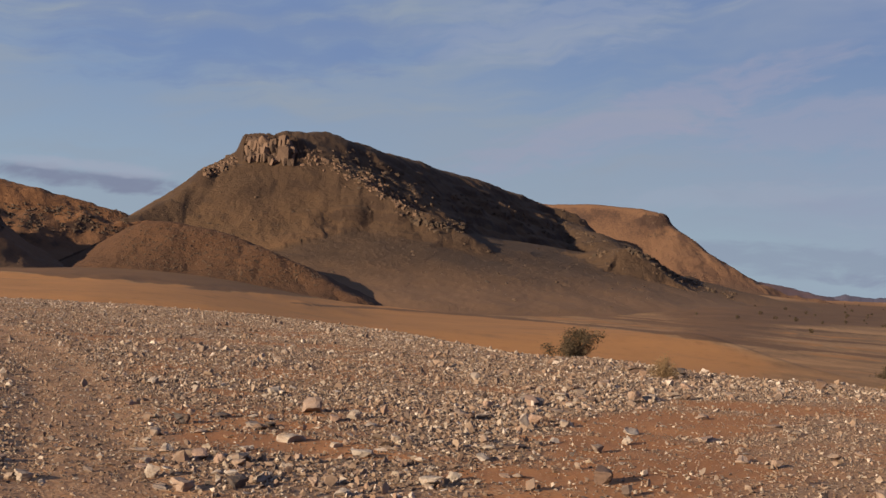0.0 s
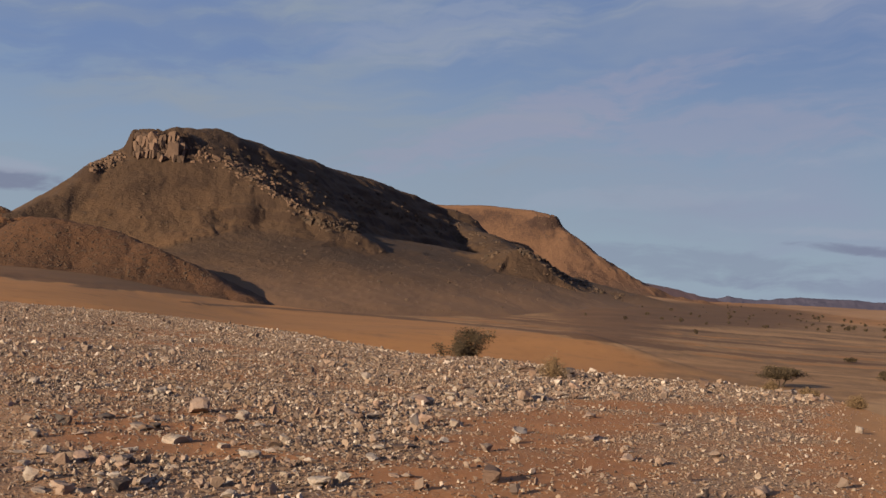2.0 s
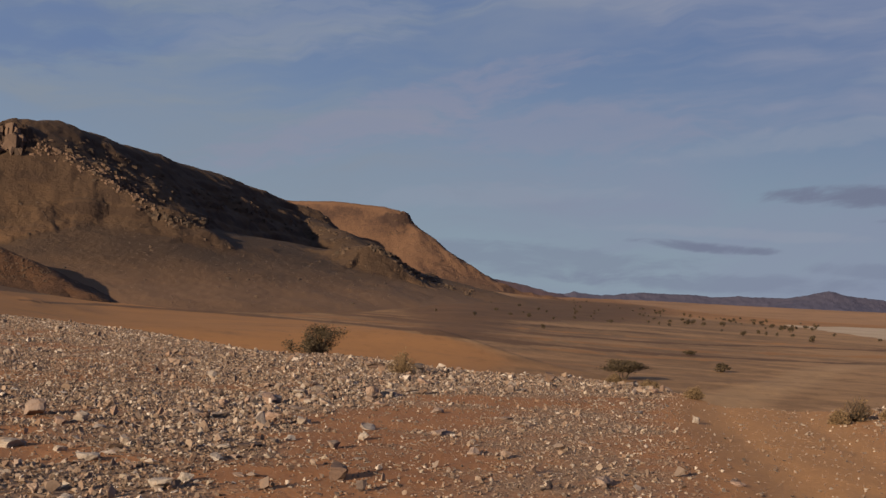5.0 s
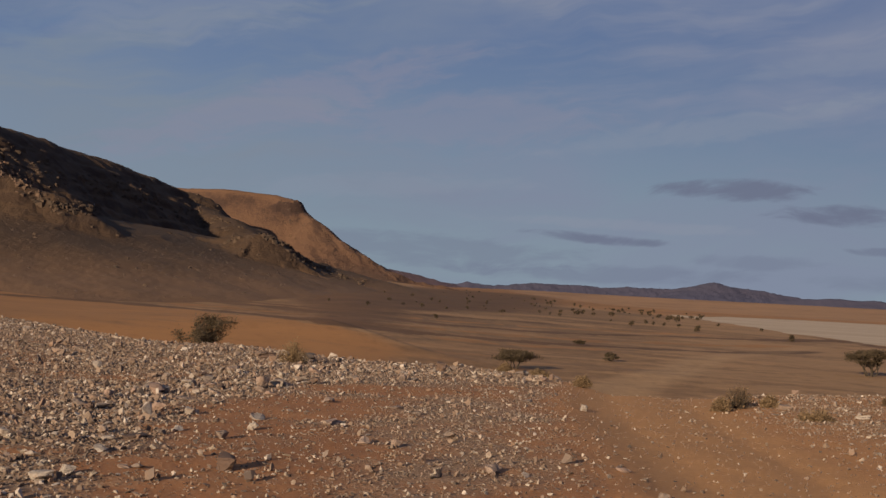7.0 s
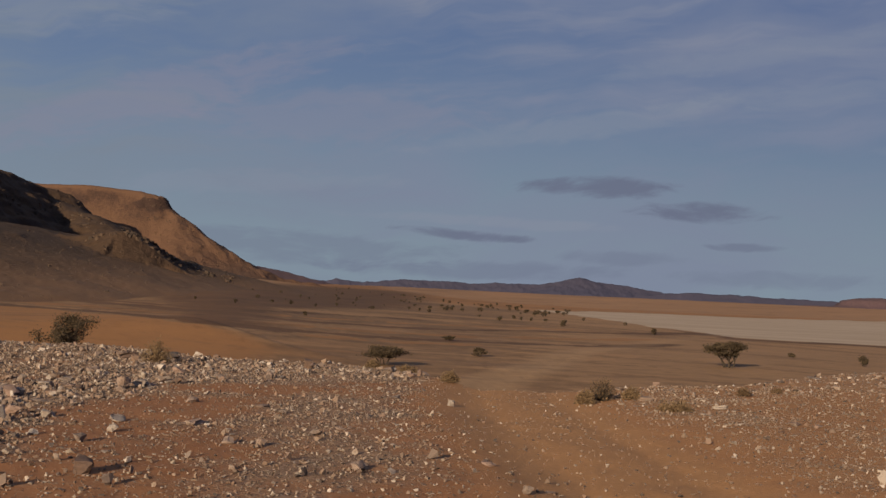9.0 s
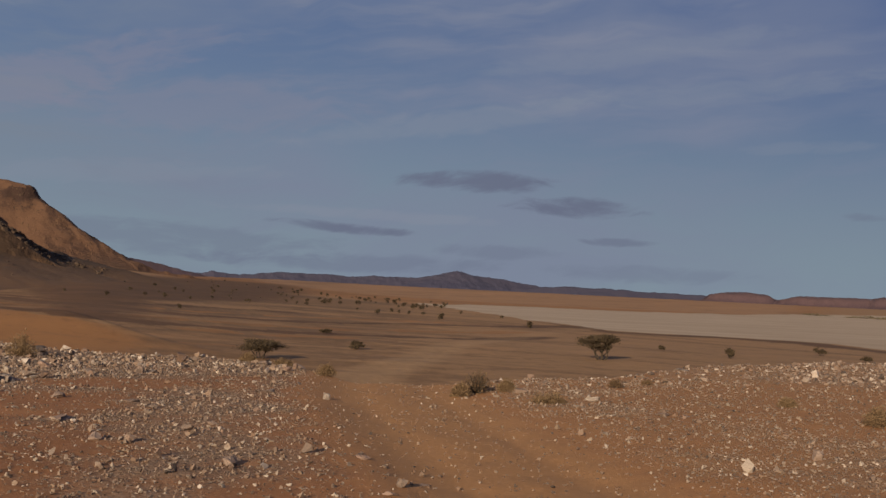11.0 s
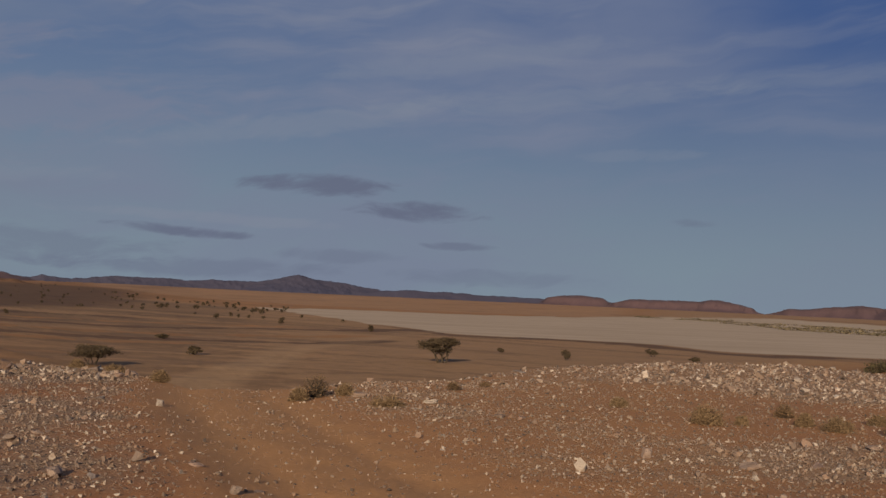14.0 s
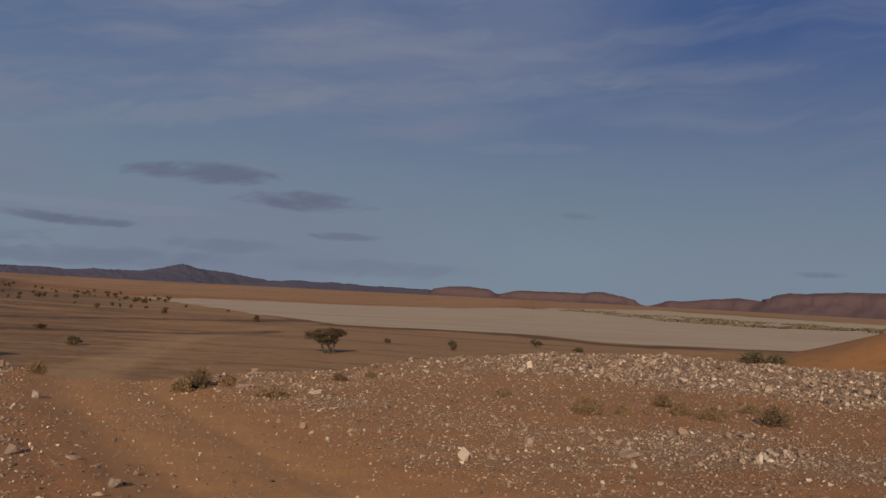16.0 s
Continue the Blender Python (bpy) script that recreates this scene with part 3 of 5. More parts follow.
def summit_cliff(x, y, z, along, share):
    """A band of broken rock under the summit, with buttresses, and crags down the shaded flank."""
    r, az = polar(x, y)
    lo, hi = 55.5, 68.5
    joint = 2.6 * grain(az * 2.3, r * 0.015, 71) + 1.5 * grain(az * 6.0, r * 0.03, 72) + 0.6 * grain(az * 14.0, r * 0.1, 73)
    t = (z - lo + joint) / (hi - lo)
    band = step(az, -10.45, -10.0) * (1 - step(az, -7.7, -6.6))
    raised = np.minimum(lo - joint + (hi - lo) * np.clip(t * 2.2, 0, 1), np.maximum(z, hi - 0.5))
    z = np.where((t > 0) & (t < 1.0), z + (raised - z) * band, z)
    low = step(az, -12.6, -12.0) * (1 - step(az, -10.7, -10.2)) * np.exp(-(((z - 50 - 4.0 * (az + 11.2)) / 4.0) ** 2))
    z = z + low * (1.8 + 1.2 * grain(az * 9, r * 0.08, 79))
    crag = step(az, -6.8, -4.5) * step(z, 20, 34) * (1 - 0.85 * step(share, 0.86, 0.97))
    rock = fbm(x / 34, y / 34, 5, 74, 0.55)
    ledge = np.abs(grain(z / 7.0 + 0.6 * rock, along / 60.0, 76))
    # broken outcrops low on the sunlit face
    outcrop = np.clip(fbm(x / 30, z / 9.0, 4, 80) - 0.25, 0, 1) * step(z, 8, 16) * (1 - step(z, 30, 40)) * (1 - step(az, 4, 8)) * step(az, -11, -7)
    return z + crag * (3.2 * rock + 2.0 * ledge - 0.6) + 1.5 * outcrop



def left_cliff(x, y, z, along, share):
    """A band of ledges half way up, its steep rock coloured dark for shade."""
    r, az = polar(x, y)
    lo, hi = 15.0, 24.0
    joint = 4.0 * fbm(az * 0.45, r * 0.02, 3, 75)
    t = (z - lo + joint) / (hi - lo)
    return np.where((t > 0) & (t < 1), z + 0.6 * (lo - joint + (hi - lo) * np.clip(t * 2.0, 0, 1) - z), z)


def mesa_cliff(x, y, z, along, share):
    """A sheer band of rock over a long slope of rubble."""
    k = np.clip(share, 1e-3, 1.0)
    edge = 0.62 + 0.06 * fbm(along / 60.0, along * 0, 3, 88)
    raised = np.where(k > edge, edge + (1 - edge) * np.clip((k - edge) / (1 - edge) * 3.0, 0, 1), k * (1 - 0.06 * step(k, 0.2, 0.6)))
    gully = 3.5 * np.abs(grain(along / 45.0, share * 2.0, 89)) * (1 - step(k, 0.55, 0.7)) * step(k, 0.05, 0.3)
    return (z + 8.0) * (1 + 0.42 * (raised / k - 1)) - 8.0 - gully


def rim_cliff(x, y, z, along, share):
    """The rocky rim at the right end, and broken ledges under it."""
    r, az = polar(x, y)
    lo, hi = 58.0, 65.0
    joint = 2.0 * fbm(az * 1.8, r * 0.03, 3, 77)
    t = (z - lo + joint) / (hi - lo)
    band = step(az, 9.2, 10.0)
    z = np.where((t > 0) & (t < 1), z + (lo - joint + (hi - lo) * np.clip(t * 1.9, 0, 1) - z) * band, z)
    crag = step(az, 9.8, 11.0) * step(share, 0.15, 0.4)
    return z + crag * 1.3 * fbm(x / 14, y / 14, 4, 78)


SAND_HILL = material("sand_covered_rock", hill_look((0.10, 0.062, 0.048), (0.255, 0.148, 0.088), (0.225, 0.128, 0.078), (0.27, 0.158, 0.094)), (0.60, 0.53, 0.515))
SPUR = material("spur_scree", hill_look((0.14, 0.082, 0.055), (0.205, 0.115, 0.066), (0.18, 0.105, 0.062), (0.225, 0.125, 0.07), (0.16, 0.10, 0.065)), (0.42, 0.355, 0.325))
build_hill("hill_main", "dark brown scree hill with a cliff-capped summit", MAIN_HILL, (-18.5, 21), (300, 950), 500, 350, [
    (crest_of((-16.5, 2.6, 455), (-15, 2.95, 465), (-13.4, 3.8, 485), (-11.8, 5.15, 505), (-10, 6.15, 522), (-9.6, 6.75, 526), (-8.9, 7.25, 530), (-8.2, 7.45, 533), (-7.4, 7.5, 536),
              (-6.4, 7.4, 548)), -8.0, 1.95, 1.5),
    (crest_of((-6.4, 7.4, 548), (-4.3, 6.85, 590), (-2, 6.3, 650), (1.6, 5.48, 745), (3.7, 4.75, 790), (5.0, 4.3, 790), (5.8, 3.65, 760), (7.5, 3.15, 700), (8.5, 2.4, 650)), -8.0, 1.9, 1.7, 1.0, 1.0, 20.0),
    (crest_of((-7.6, 6.9, 527), (-5.9, 6.05, 512), (-4.5, 5.3, 500), (-2.3, 4.45, 486), (-0.7, 3.75, 478), (0.6, 3.0, 470)), -8.0, 1.9, 1.45),
    (crest_of((5.2, 2.2, 560), (7.2, 2.3, 535), (8.9, 2.46, 520), (9.4, 2.39, 530), (10.1, 2.0, 548), (10.7, 1.55, 565), (11.4, 1.12, 585), (12.0, 1.17, 600), (13.0, 0.73, 620), (14.1, 0.25, 640)), -7.0, 2.2, 1.4, 1.0, 0.75),
    (crest_of((-3.5, 3.0, 478), (-0.5, 3.0, 505), (2.5, 2.75, 545), (5.0, 2.45, 575), (7.5, 2.15, 580)), -8.0, 5.5, 1.4),
], cliff=summit_cliff, seed=3, rough=0.75)
build_hill("hill_spur", "low reddish brown spur of rubble below the hill", SPUR, (-18.5, 3.0), (270, 430), 310, 150, [
    (crest_of((-14.7, 2.55, 370), (-14.1, 2.8, 368), (-12.9, 2.82, 364), (-10.7, 2.4, 356), (-9.4, 1.88, 350), (-8.4, 1.5, 345), (-6.2, 0.4, 335), (-4.6, -0.4, 326)), -4.0, 2.0, 1.35, 1.3, 1.0),
], rough=0.45, seed=31, blend=0.5)
build_hill("hill_left", "orange-brown hill with a rock band darkened as shade", RED_HILL, (-40, -12.0), (280, 680), 330, 220, [
    (crest_of((-40, 5.4, 470), (-28, 5.0, 470), (-21, 4.3, 470), (-18.6, 3.85, 470), (-15, 3.0, 468), (-13.5, 2.2, 464)), -1.0, 2.3, 1.5),
    # unseen ridge outside the view, added to throw shade on the lower slope
    (crest_of((-40, 6.2, 400), (-30, 7.2, 386), (-25.4, 6.2, 374), (-23.8, 4.0, 364), (-22.4, 1.8, 354)), -2.0, 1.3, 1.3),
], seed=47, rough=0.6, cliff=left_cliff)
build_hill("hill_second", "orange sand-covered hill with a rocky rim", SAND_HILL, (0, 24), (640, 1150), 330, 230, [
    (crest_of((-2.0, 4.6, 930), (1.0, 4.7, 915), (3.8, 4.62, 900), (5.1, 4.5, 890), (7.2, 4.6, 878), (9.5, 4.45, 870), (10.2, 4.3, 868)), 2.0, 1.6, 1.6),
    (crest_of((10.2, 4.05, 868), (11.2, 3.42, 852), (12.65, 2.5, 838), (13.85, 1.72, 828), (14.8, 1.15, 822), (16.5, 0.6, 830), (19, 0.2, 850)), 2.0, 2.0, 1.5),
], seed=59, rough=0.2, cliff=rim_cliff)
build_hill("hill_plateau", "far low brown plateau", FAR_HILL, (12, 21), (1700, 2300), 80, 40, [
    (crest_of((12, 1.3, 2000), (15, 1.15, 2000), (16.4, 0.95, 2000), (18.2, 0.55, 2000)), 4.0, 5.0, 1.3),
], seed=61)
build_hill("mountain_range", "far jagged mountain range with blue haze in its colour", HAZED_HILL, (16, 37), (4000, 4850), 500, 60, [
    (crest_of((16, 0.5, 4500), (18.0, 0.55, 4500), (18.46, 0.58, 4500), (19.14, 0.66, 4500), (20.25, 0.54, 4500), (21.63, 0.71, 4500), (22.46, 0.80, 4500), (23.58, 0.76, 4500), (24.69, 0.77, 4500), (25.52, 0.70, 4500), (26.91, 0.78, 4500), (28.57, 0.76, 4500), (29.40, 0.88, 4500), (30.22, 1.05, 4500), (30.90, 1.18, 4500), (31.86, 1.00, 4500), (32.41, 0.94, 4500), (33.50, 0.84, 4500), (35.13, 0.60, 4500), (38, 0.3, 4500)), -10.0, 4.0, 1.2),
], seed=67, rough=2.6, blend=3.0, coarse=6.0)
build_hill("far_plateau", "far flat-topped plateau with painted-in purple haze", HAZED_HILL, (33, 48), (3500, 4300), 200, 50, [
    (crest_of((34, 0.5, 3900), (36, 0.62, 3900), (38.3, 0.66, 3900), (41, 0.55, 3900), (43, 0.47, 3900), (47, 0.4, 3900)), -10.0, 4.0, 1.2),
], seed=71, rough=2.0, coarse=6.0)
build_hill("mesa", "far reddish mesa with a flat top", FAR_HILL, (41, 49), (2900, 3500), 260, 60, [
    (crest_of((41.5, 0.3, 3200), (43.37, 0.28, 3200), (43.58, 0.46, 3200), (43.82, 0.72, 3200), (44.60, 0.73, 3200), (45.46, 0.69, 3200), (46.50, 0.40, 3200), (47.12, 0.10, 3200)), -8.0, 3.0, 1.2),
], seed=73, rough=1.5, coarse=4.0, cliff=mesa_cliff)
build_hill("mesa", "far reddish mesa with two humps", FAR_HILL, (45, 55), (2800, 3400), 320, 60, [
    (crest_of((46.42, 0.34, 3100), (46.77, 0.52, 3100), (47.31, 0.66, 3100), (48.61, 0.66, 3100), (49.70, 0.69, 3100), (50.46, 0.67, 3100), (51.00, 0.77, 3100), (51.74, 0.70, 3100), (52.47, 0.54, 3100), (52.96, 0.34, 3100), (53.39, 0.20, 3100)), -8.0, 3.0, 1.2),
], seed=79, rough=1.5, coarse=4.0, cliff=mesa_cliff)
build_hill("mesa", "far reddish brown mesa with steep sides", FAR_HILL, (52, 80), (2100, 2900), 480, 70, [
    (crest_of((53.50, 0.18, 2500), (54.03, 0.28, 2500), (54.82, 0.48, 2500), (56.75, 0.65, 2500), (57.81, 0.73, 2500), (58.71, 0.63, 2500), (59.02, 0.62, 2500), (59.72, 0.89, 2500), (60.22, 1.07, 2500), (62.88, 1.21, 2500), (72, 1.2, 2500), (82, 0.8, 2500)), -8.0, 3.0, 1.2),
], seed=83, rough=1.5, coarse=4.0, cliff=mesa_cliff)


# ---- stones ----
def stone_shape(seed, points=14, flat=0.75):
    """A broken, angular stone about one metre long: points on its surface hulled."""
    rng = np.random.default_rng(seed)
    v = rng.normal(size=(points, 3))
    v /= np.linalg.norm(v, axis=1)[:, None]
    v *= rng.uniform(0.72, 1.0, (points, 1))
    v *= np.array([0.5, rng.uniform(0.26, 0.44), rng.uniform(0.18, 0.42) * flat / 0.75])
    bm = bmesh.new()
    for c in v:
        bm.verts.new(c)
    bmesh.ops.convex_hull(bm, input=bm.verts)
    loose = [w for w in bm.verts if not w.link_faces]
    bmesh.ops.delete(bm, geom=loose, context="VERTS")
    bmesh.ops.triangulate(bm, faces=bm.faces)
    bm.verts.index_update()
    verts = np.array([w.co[:] for w in bm.verts])
    faces = np.array([[w.index for w in f.verts] for f in bm.faces])
    bm.free()
    return verts, faces


FIELD_TONES = ((0.0, (0.40, 0.335, 0.275)), (0.15, (0.31, 0.235, 0.18)), (0.33, (0.54, 0.465, 0.395)), (0.42, (0.235, 0.17, 0.13)),
               (0.62, (0.19, 0.143, 0.115)), (0.80, (0.28, 0.19, 0.14)), (0.92, (0.105, 0.083, 0.072)))
PALE_TONES = ((0.0, (0.40, 0.335, 0.275)), (0.2, (0.34, 0.25, 0.195)), (0.42, (0.41, 0.35, 0.295)), (0.55, (0.29, 0.235, 0.195)), (0.7, (0.36, 0.25, 0.195)), (0.86, (0.25, 0.195, 0.16)))
DARK_TONES = ((0.0, (0.12, 0.085, 0.072)), (0.35, (0.095, 0.082, 0.08)), (0.7, (0.15, 0.10, 0.08)))


def stone_look(by_object, tones=FIELD_TONES):
    def build(n, p):
        if by_object:
            pick = n.add("ShaderNodeObjectInfo").outputs["Random"]
        else:
            pick = n.add("ShaderNodeNewGeometry").outputs["Random Per Island"]
        ramp = n.add("ShaderNodeValToRGB", {0: pick})
        ramp.color_ramp.interpolation = "CONSTANT"
        for k, (at, c) in enumerate(tones):
            e = ramp.color_ramp.elements[k] if k < 2 else ramp.color_ramp.elements.new(at)
            e.position, e.color = at, (*c, 1)
        fine = n.noise(p, 38.0, 5.0, 0.65)
        stain = n.noise(p, 9.0, 6.0, 0.7)
        c = n.mix(n.ramp(stain, 0.44, 0.66, 0.0, 0.6), ramp.outputs[0], (0.26, 0.165, 0.11))
        c = n.mix(0.35, c, n.mix(fine, (0.45, 0.45, 0.45), (1.0, 1.0, 1.0)), "MULTIPLY")
        return c, 0.9, fine, 0.012
    return build


STONE = material("field_stone", stone_look(False), (0.95, 0.90, 0.905))
PEBBLE = material("pebble", stone_look(False), (0.78, 0.722, 0.69))
ROCK = material("loose_rock", stone_look(True, PALE_TONES), (0.86, 0.82, 0.83))
DARK_ROCK = material("dark_rock", stone_look(True, DARK_TONES), (0.86, 0.81, 0.79))


def rotations(rng, n, tip):
    """Turns about z with a small tilt, as arrays of 3 x 3."""
    a, b, c = rng.uniform(0, 2 * np.pi, n), rng.normal(0, tip, n), rng.normal(0, tip, n)
    ca, sa, cb, sb, cc, sc = np.cos(a), np.sin(a), np.cos(b), np.sin(b), np.cos(c), np.sin(c)
    o, i = np.zeros(n), np.ones(n)
    rz = np.stack([ca, -sa, o, sa, ca, o, o, o, i], -1).reshape(n, 3, 3)
    ry = np.stack([cb, o, sb, o, i, o, -sb, o, cb], -1).reshape(n, 3, 3)
    rx = np.stack([i, o, o, o, cc, -sc, o, sc, cc], -1).reshape(n, 3, 3)
    return rz @ ry @ rx


def strew(name, label, x, y, size, shapes, mat, rng, bury=0.3, tip=0.35):
    """Many stones in one mesh."""
    z = ground_z(x, y)
    which = rng.integers(0, len(shapes), len(x))
    V, F, base = [], [], 0
    for k, (v, f) in enumerate(shapes):
        m = which == k
        n = int(m.sum())
        if not n:
            continue
        turn = rotations(rng, n, tip)
        pts = np.einsum("nij,vj->nvi", turn, v) * size[m][:, None, None]
        low = -pts[:, :, 2].min(1)
        pts[:, :, 0] += x[m][:, None]
        pts[:, :, 1] += y[m][:, None]
        pts[:, :, 2] += (z[m] + low * (1 - bury) - 0.05 * size[m])[:, None]
        V.append(pts.reshape(-1, 3))
        F.append((f[None] + (np.arange(n) * len(v))[:, None, None] + base).reshape(-1, 3))
        base += n * len(v)
    me = mesh_of(name, np.concatenate(V), np.concatenate(F), smooth=False)
    me.materials.append(mat)
    return tagged(new(name, me), label, "stones", kind="stuff")


def scatter(rng, n, r_lo, r_hi, bias=1.0, az_lo=-24.0, az_hi=68.0):
    u = rng.uniform(0, 1, n)
    r = (r_lo**bias + u * (r_hi**bias - r_lo**bias)) ** (1 / bias)
    a = np.radians(rng.uniform(az_lo, az_hi, n))
    return r * np.sin(a), r * np.cos(a)


def build_stones():
    rng = np.random.default_rng(7)
    small = [stone_shape(200 + k, 8, (0.6, 0.45, 0.7)[k % 3]) for k in range(18)]
    middle = [stone_shape(300 + k, 10, (0.62, 0.36, 0.85)[k % 3]) for k in range(18)]
    # fine gravel close by
    x, y = scatter(rng, 80000, 7.5, 26, 1.1)
    r, az = polar(x, y)
    keep = rng.uniform(0, 1, len(x)) < 0.36 + 0.28 * step(az, 22, 30) + 0.58 * stone_cover(x, y) - 0.5 * (1 - step(way_off(x, y, TRACK)[0], 1.0, 2.2))
    x, y = x[keep], y[keep]
    r = np.hypot(x, y)
    size = np.clip(rng.lognormal(math.log(0.034), 0.42, len(x)), 0.016, 0.10) * (0.75 + 0.25 * r / 12)
    strew("gravel", "fine pale and brown angular gravel on red soil", x, y, size, small, PEBBLE, rng, 0.2, 0.2)
    # the gravel field on the left, as far as the brow
    x, y = scatter(rng, 78000, 9.5, 62, 0.9, -24.0, 9.0)
    r, az = polar(x, y)
    keep = (r < np.interp(az, *BROW) * 1.1) & (rng.uniform(0, 1, len(x)) < 0.12 + 1.15 * stone_cover(x, y) - 0.9 * step(az, 2, 9) * (1 - step(r, 15, 20)))
    x, y, r = x[keep], y[keep], r[keep]
    size = np.clip(rng.lognormal(math.log(0.043), 0.42, len(x)), 0.02, 0.15) * (0.8 + 0.014 * r)
    strew("gravel", "grey-brown angular gravel lying thickly on the rise", x, y, size, small, PEBBLE, rng, 0.15, 0.22)
    # all round the camera's feet
    x, y = scatter(rng, 16000, 0.7, 9.5, 1.6, -180.0, 180.0)
    r, az = polar(x, y)
    keep = ((r < 7.5) | (az < -24) | (az > 68)) & (rng.uniform(0, 1, len(x)) < 0.2 + 0.7 * stone_cover(x, y))
    x, y = x[keep], y[keep]
    size = np.clip(rng.lognormal(math.log(0.04), 0.45, len(x)), 0.02, 0.14)
    strew("gravel", "loose brown and pale gravel underfoot", x, y, size, small, PEBBLE, rng, 0.3)
    # stones near by, and as far as the brow
    for n, lo, hi, bias, mid, much in ((84000, 7.5, 24, 1.2, 0.040, 0.95), (150000, 22, 80, 1.0, 0.056, 1.0)):
        x, y = scatter(rng, n, lo, hi, bias)
        r, az = polar(x, y)
        keep = (r < np.interp(az, *BROW) * 1.16) & (rng.uniform(0, 1, len(x)) < 0.03 + much * stone_cover(x, y) ** 1.4 * (0.45 + 0.55 * step(r, 10.5, 15.5)))
        x, y, r, az = x[keep], y[keep], r[keep], az[keep]
        size = np.clip(rng.lognormal(math.log(mid), 0.5, len(x)), 0.03, 0.26) * (0.72 + 0.55 * stone_cover(x, y))
        if lo < 20:
            size = size * (1 - 0.27 * step(az, 9, 18))
        if lo > 20:
            size = size * (1 + 0.12 * step(az, 40, 46))
        strew("field_stones", "pale angular stones strewn thickly over the rise", x, y, size, middle if lo < 20 else small, STONE, rng, 0.05, 0.26)


build_stones()

def chipped_rock(seed):
    """A rock about one metre long: a ball cut by flat breaks, then roughened."""
    rng = np.random.default_rng(seed)
    bm = bmesh.new()
    bmesh.ops.create_icosphere(bm, subdivisions=3, radius=1.0)
    v = np.array([w.co[:] for w in bm.verts])
    f = np.array([[w.index for w in face.verts] for face in bm.faces])
    bm.free()
    for _ in range(18):
        n = rng.normal(size=3)
        n /= np.linalg.norm(n)
        over = np.clip(v @ n - rng.uniform(0.2, 0.55), 0, None)
        v = v - over[:, None] * n
    v = v + 0.075 * np.stack([fbm(v[:, 0] * 3.5 + k, v[:, 1] * 3.0 + v[:, 2] * 2.4, 3, seed + k) for k in range(3)], -1)
    v = v * np.array([1.0, rng.uniform(0.6, 0.9), rng.uniform(0.34, 0.6)])
    v = v / (v[:, 0].max() - v[:, 0].min())
    v[:, 2] -= v[:, 2].min() * 0.85
    return v, f


PALE_MESHES, DARK_MESHES = [], []
for k in range(14):
    v, f = chipped_rock(400 + k)
    for meshes, mat in ((PALE_MESHES, ROCK), (DARK_MESHES, DARK_ROCK)):
        me_rock = mesh_of("rock", v, f, smooth=False)
        me_rock.materials.append(mat)
        meshes.append(me_rock)


def place_rock(x, y, size, turn, k, label, tall, meshes):
    ob = new("rock", meshes[k % len(meshes)])
    ob.matrix_basis = pose(x, y, float(ground_z(x, y)) - 0.06 * size, 0, 0, turn) @ Matrix.Diagonal((size, size, size * tall, 1))
    return tagged(ob, label, "rock", "larger stones on the rise")


def level_place(az, el, z=0.0):
    """Where a ray from the eye meets the rise."""
    r = (EYE - z) / math.tan(radians(-el))
    return r * math.sin(radians(az)), r * math.cos(radians(az)), r


PALE_ROCK, BROWN_ROCK = "pale angular limestone rock lying on red soil", "brown weathered rock half sunk in the soil"
# azimuth, elevation of the foot and length of the larger rocks, stretch by stretch
ROCKS_BY_LEFT_TRACK = [
    (-15.1, -4.74, 0.13), (-14.7, -5.92, 0.19), (-15.9, -4.91, 0.11), (-13.7, -5.02, 0.16), (-10.4, -6.44, 0.24), (-11.0, -6.51, 0.11), (-7.1, -7.56, 0.27),
    (-8.7, -6.93, 0.26), (-12.9, -6.55, 0.10), (-11.9, -6.39, 0.10), (-11.4, -7.24, 0.16), (-13.5, -7.35, 0.12), (-12.5, -7.02, 0.19), (-14.0, -7.99, 0.20),
    (-13.0, -8.16, 0.15), (-13.8, -8.59, 0.17), (-11.8, -8.88, 0.06), (-11.3, -8.45, 0.15), (-10.4, -8.68, 0.11), (-9.6, -9.85, 0.20), (-12.3, -9.64, 0.13),
    (-13.2, -9.83, 0.15), (-11.4, -10.00, 0.09), (-13.6, -9.24, 0.14), (-10.5, -9.28, 0.11), (-19.3, -9.40, 0.15), (-14.8, -9.89, 0.09), (-9.0, -8.04, 0.16),
    (-8.2, -6.49, 0.15), (-9.2, -5.98, 0.10), (-8.9, -6.40, 0.13),
]
ROCKS_IN_HOLLOW = [
    (-6.0, -6.07, 0.26), (-4.0, -6.35, 0.20), (-3.7, -8.21, 0.22), (-4.9, -7.82, 0.11), (-1.8, -8.38, 0.09), (-0.7, -8.39, 0.14), (-4.4, -7.67, 0.09),
    (-3.2, -6.70, 0.20), (-5.0, -6.47, 0.14), (2.3, -5.11, 0.14), (2.8, -5.03, 0.18), (1.2, -6.03, 0.22), (2.3, -5.65, 0.13), (1.4, -7.73, 0.10),
    (2.3, -8.20, 0.12), (2.6, -7.67, 0.16), (3.7, -7.57, 0.31), (3.2, -8.08, 0.11), (3.4, -9.01, 0.13), (4.1, -9.02, 0.12), (0.9, -9.29, 0.13),
    (-4.4, -10.10, 0.15), (-2.0, -7.47, 0.11), (-0.4, -6.65, 0.12), (0.9, -3.30, 0.67), (4.7, -3.13, 0.20), (6.7, -2.89, 0.40),
]
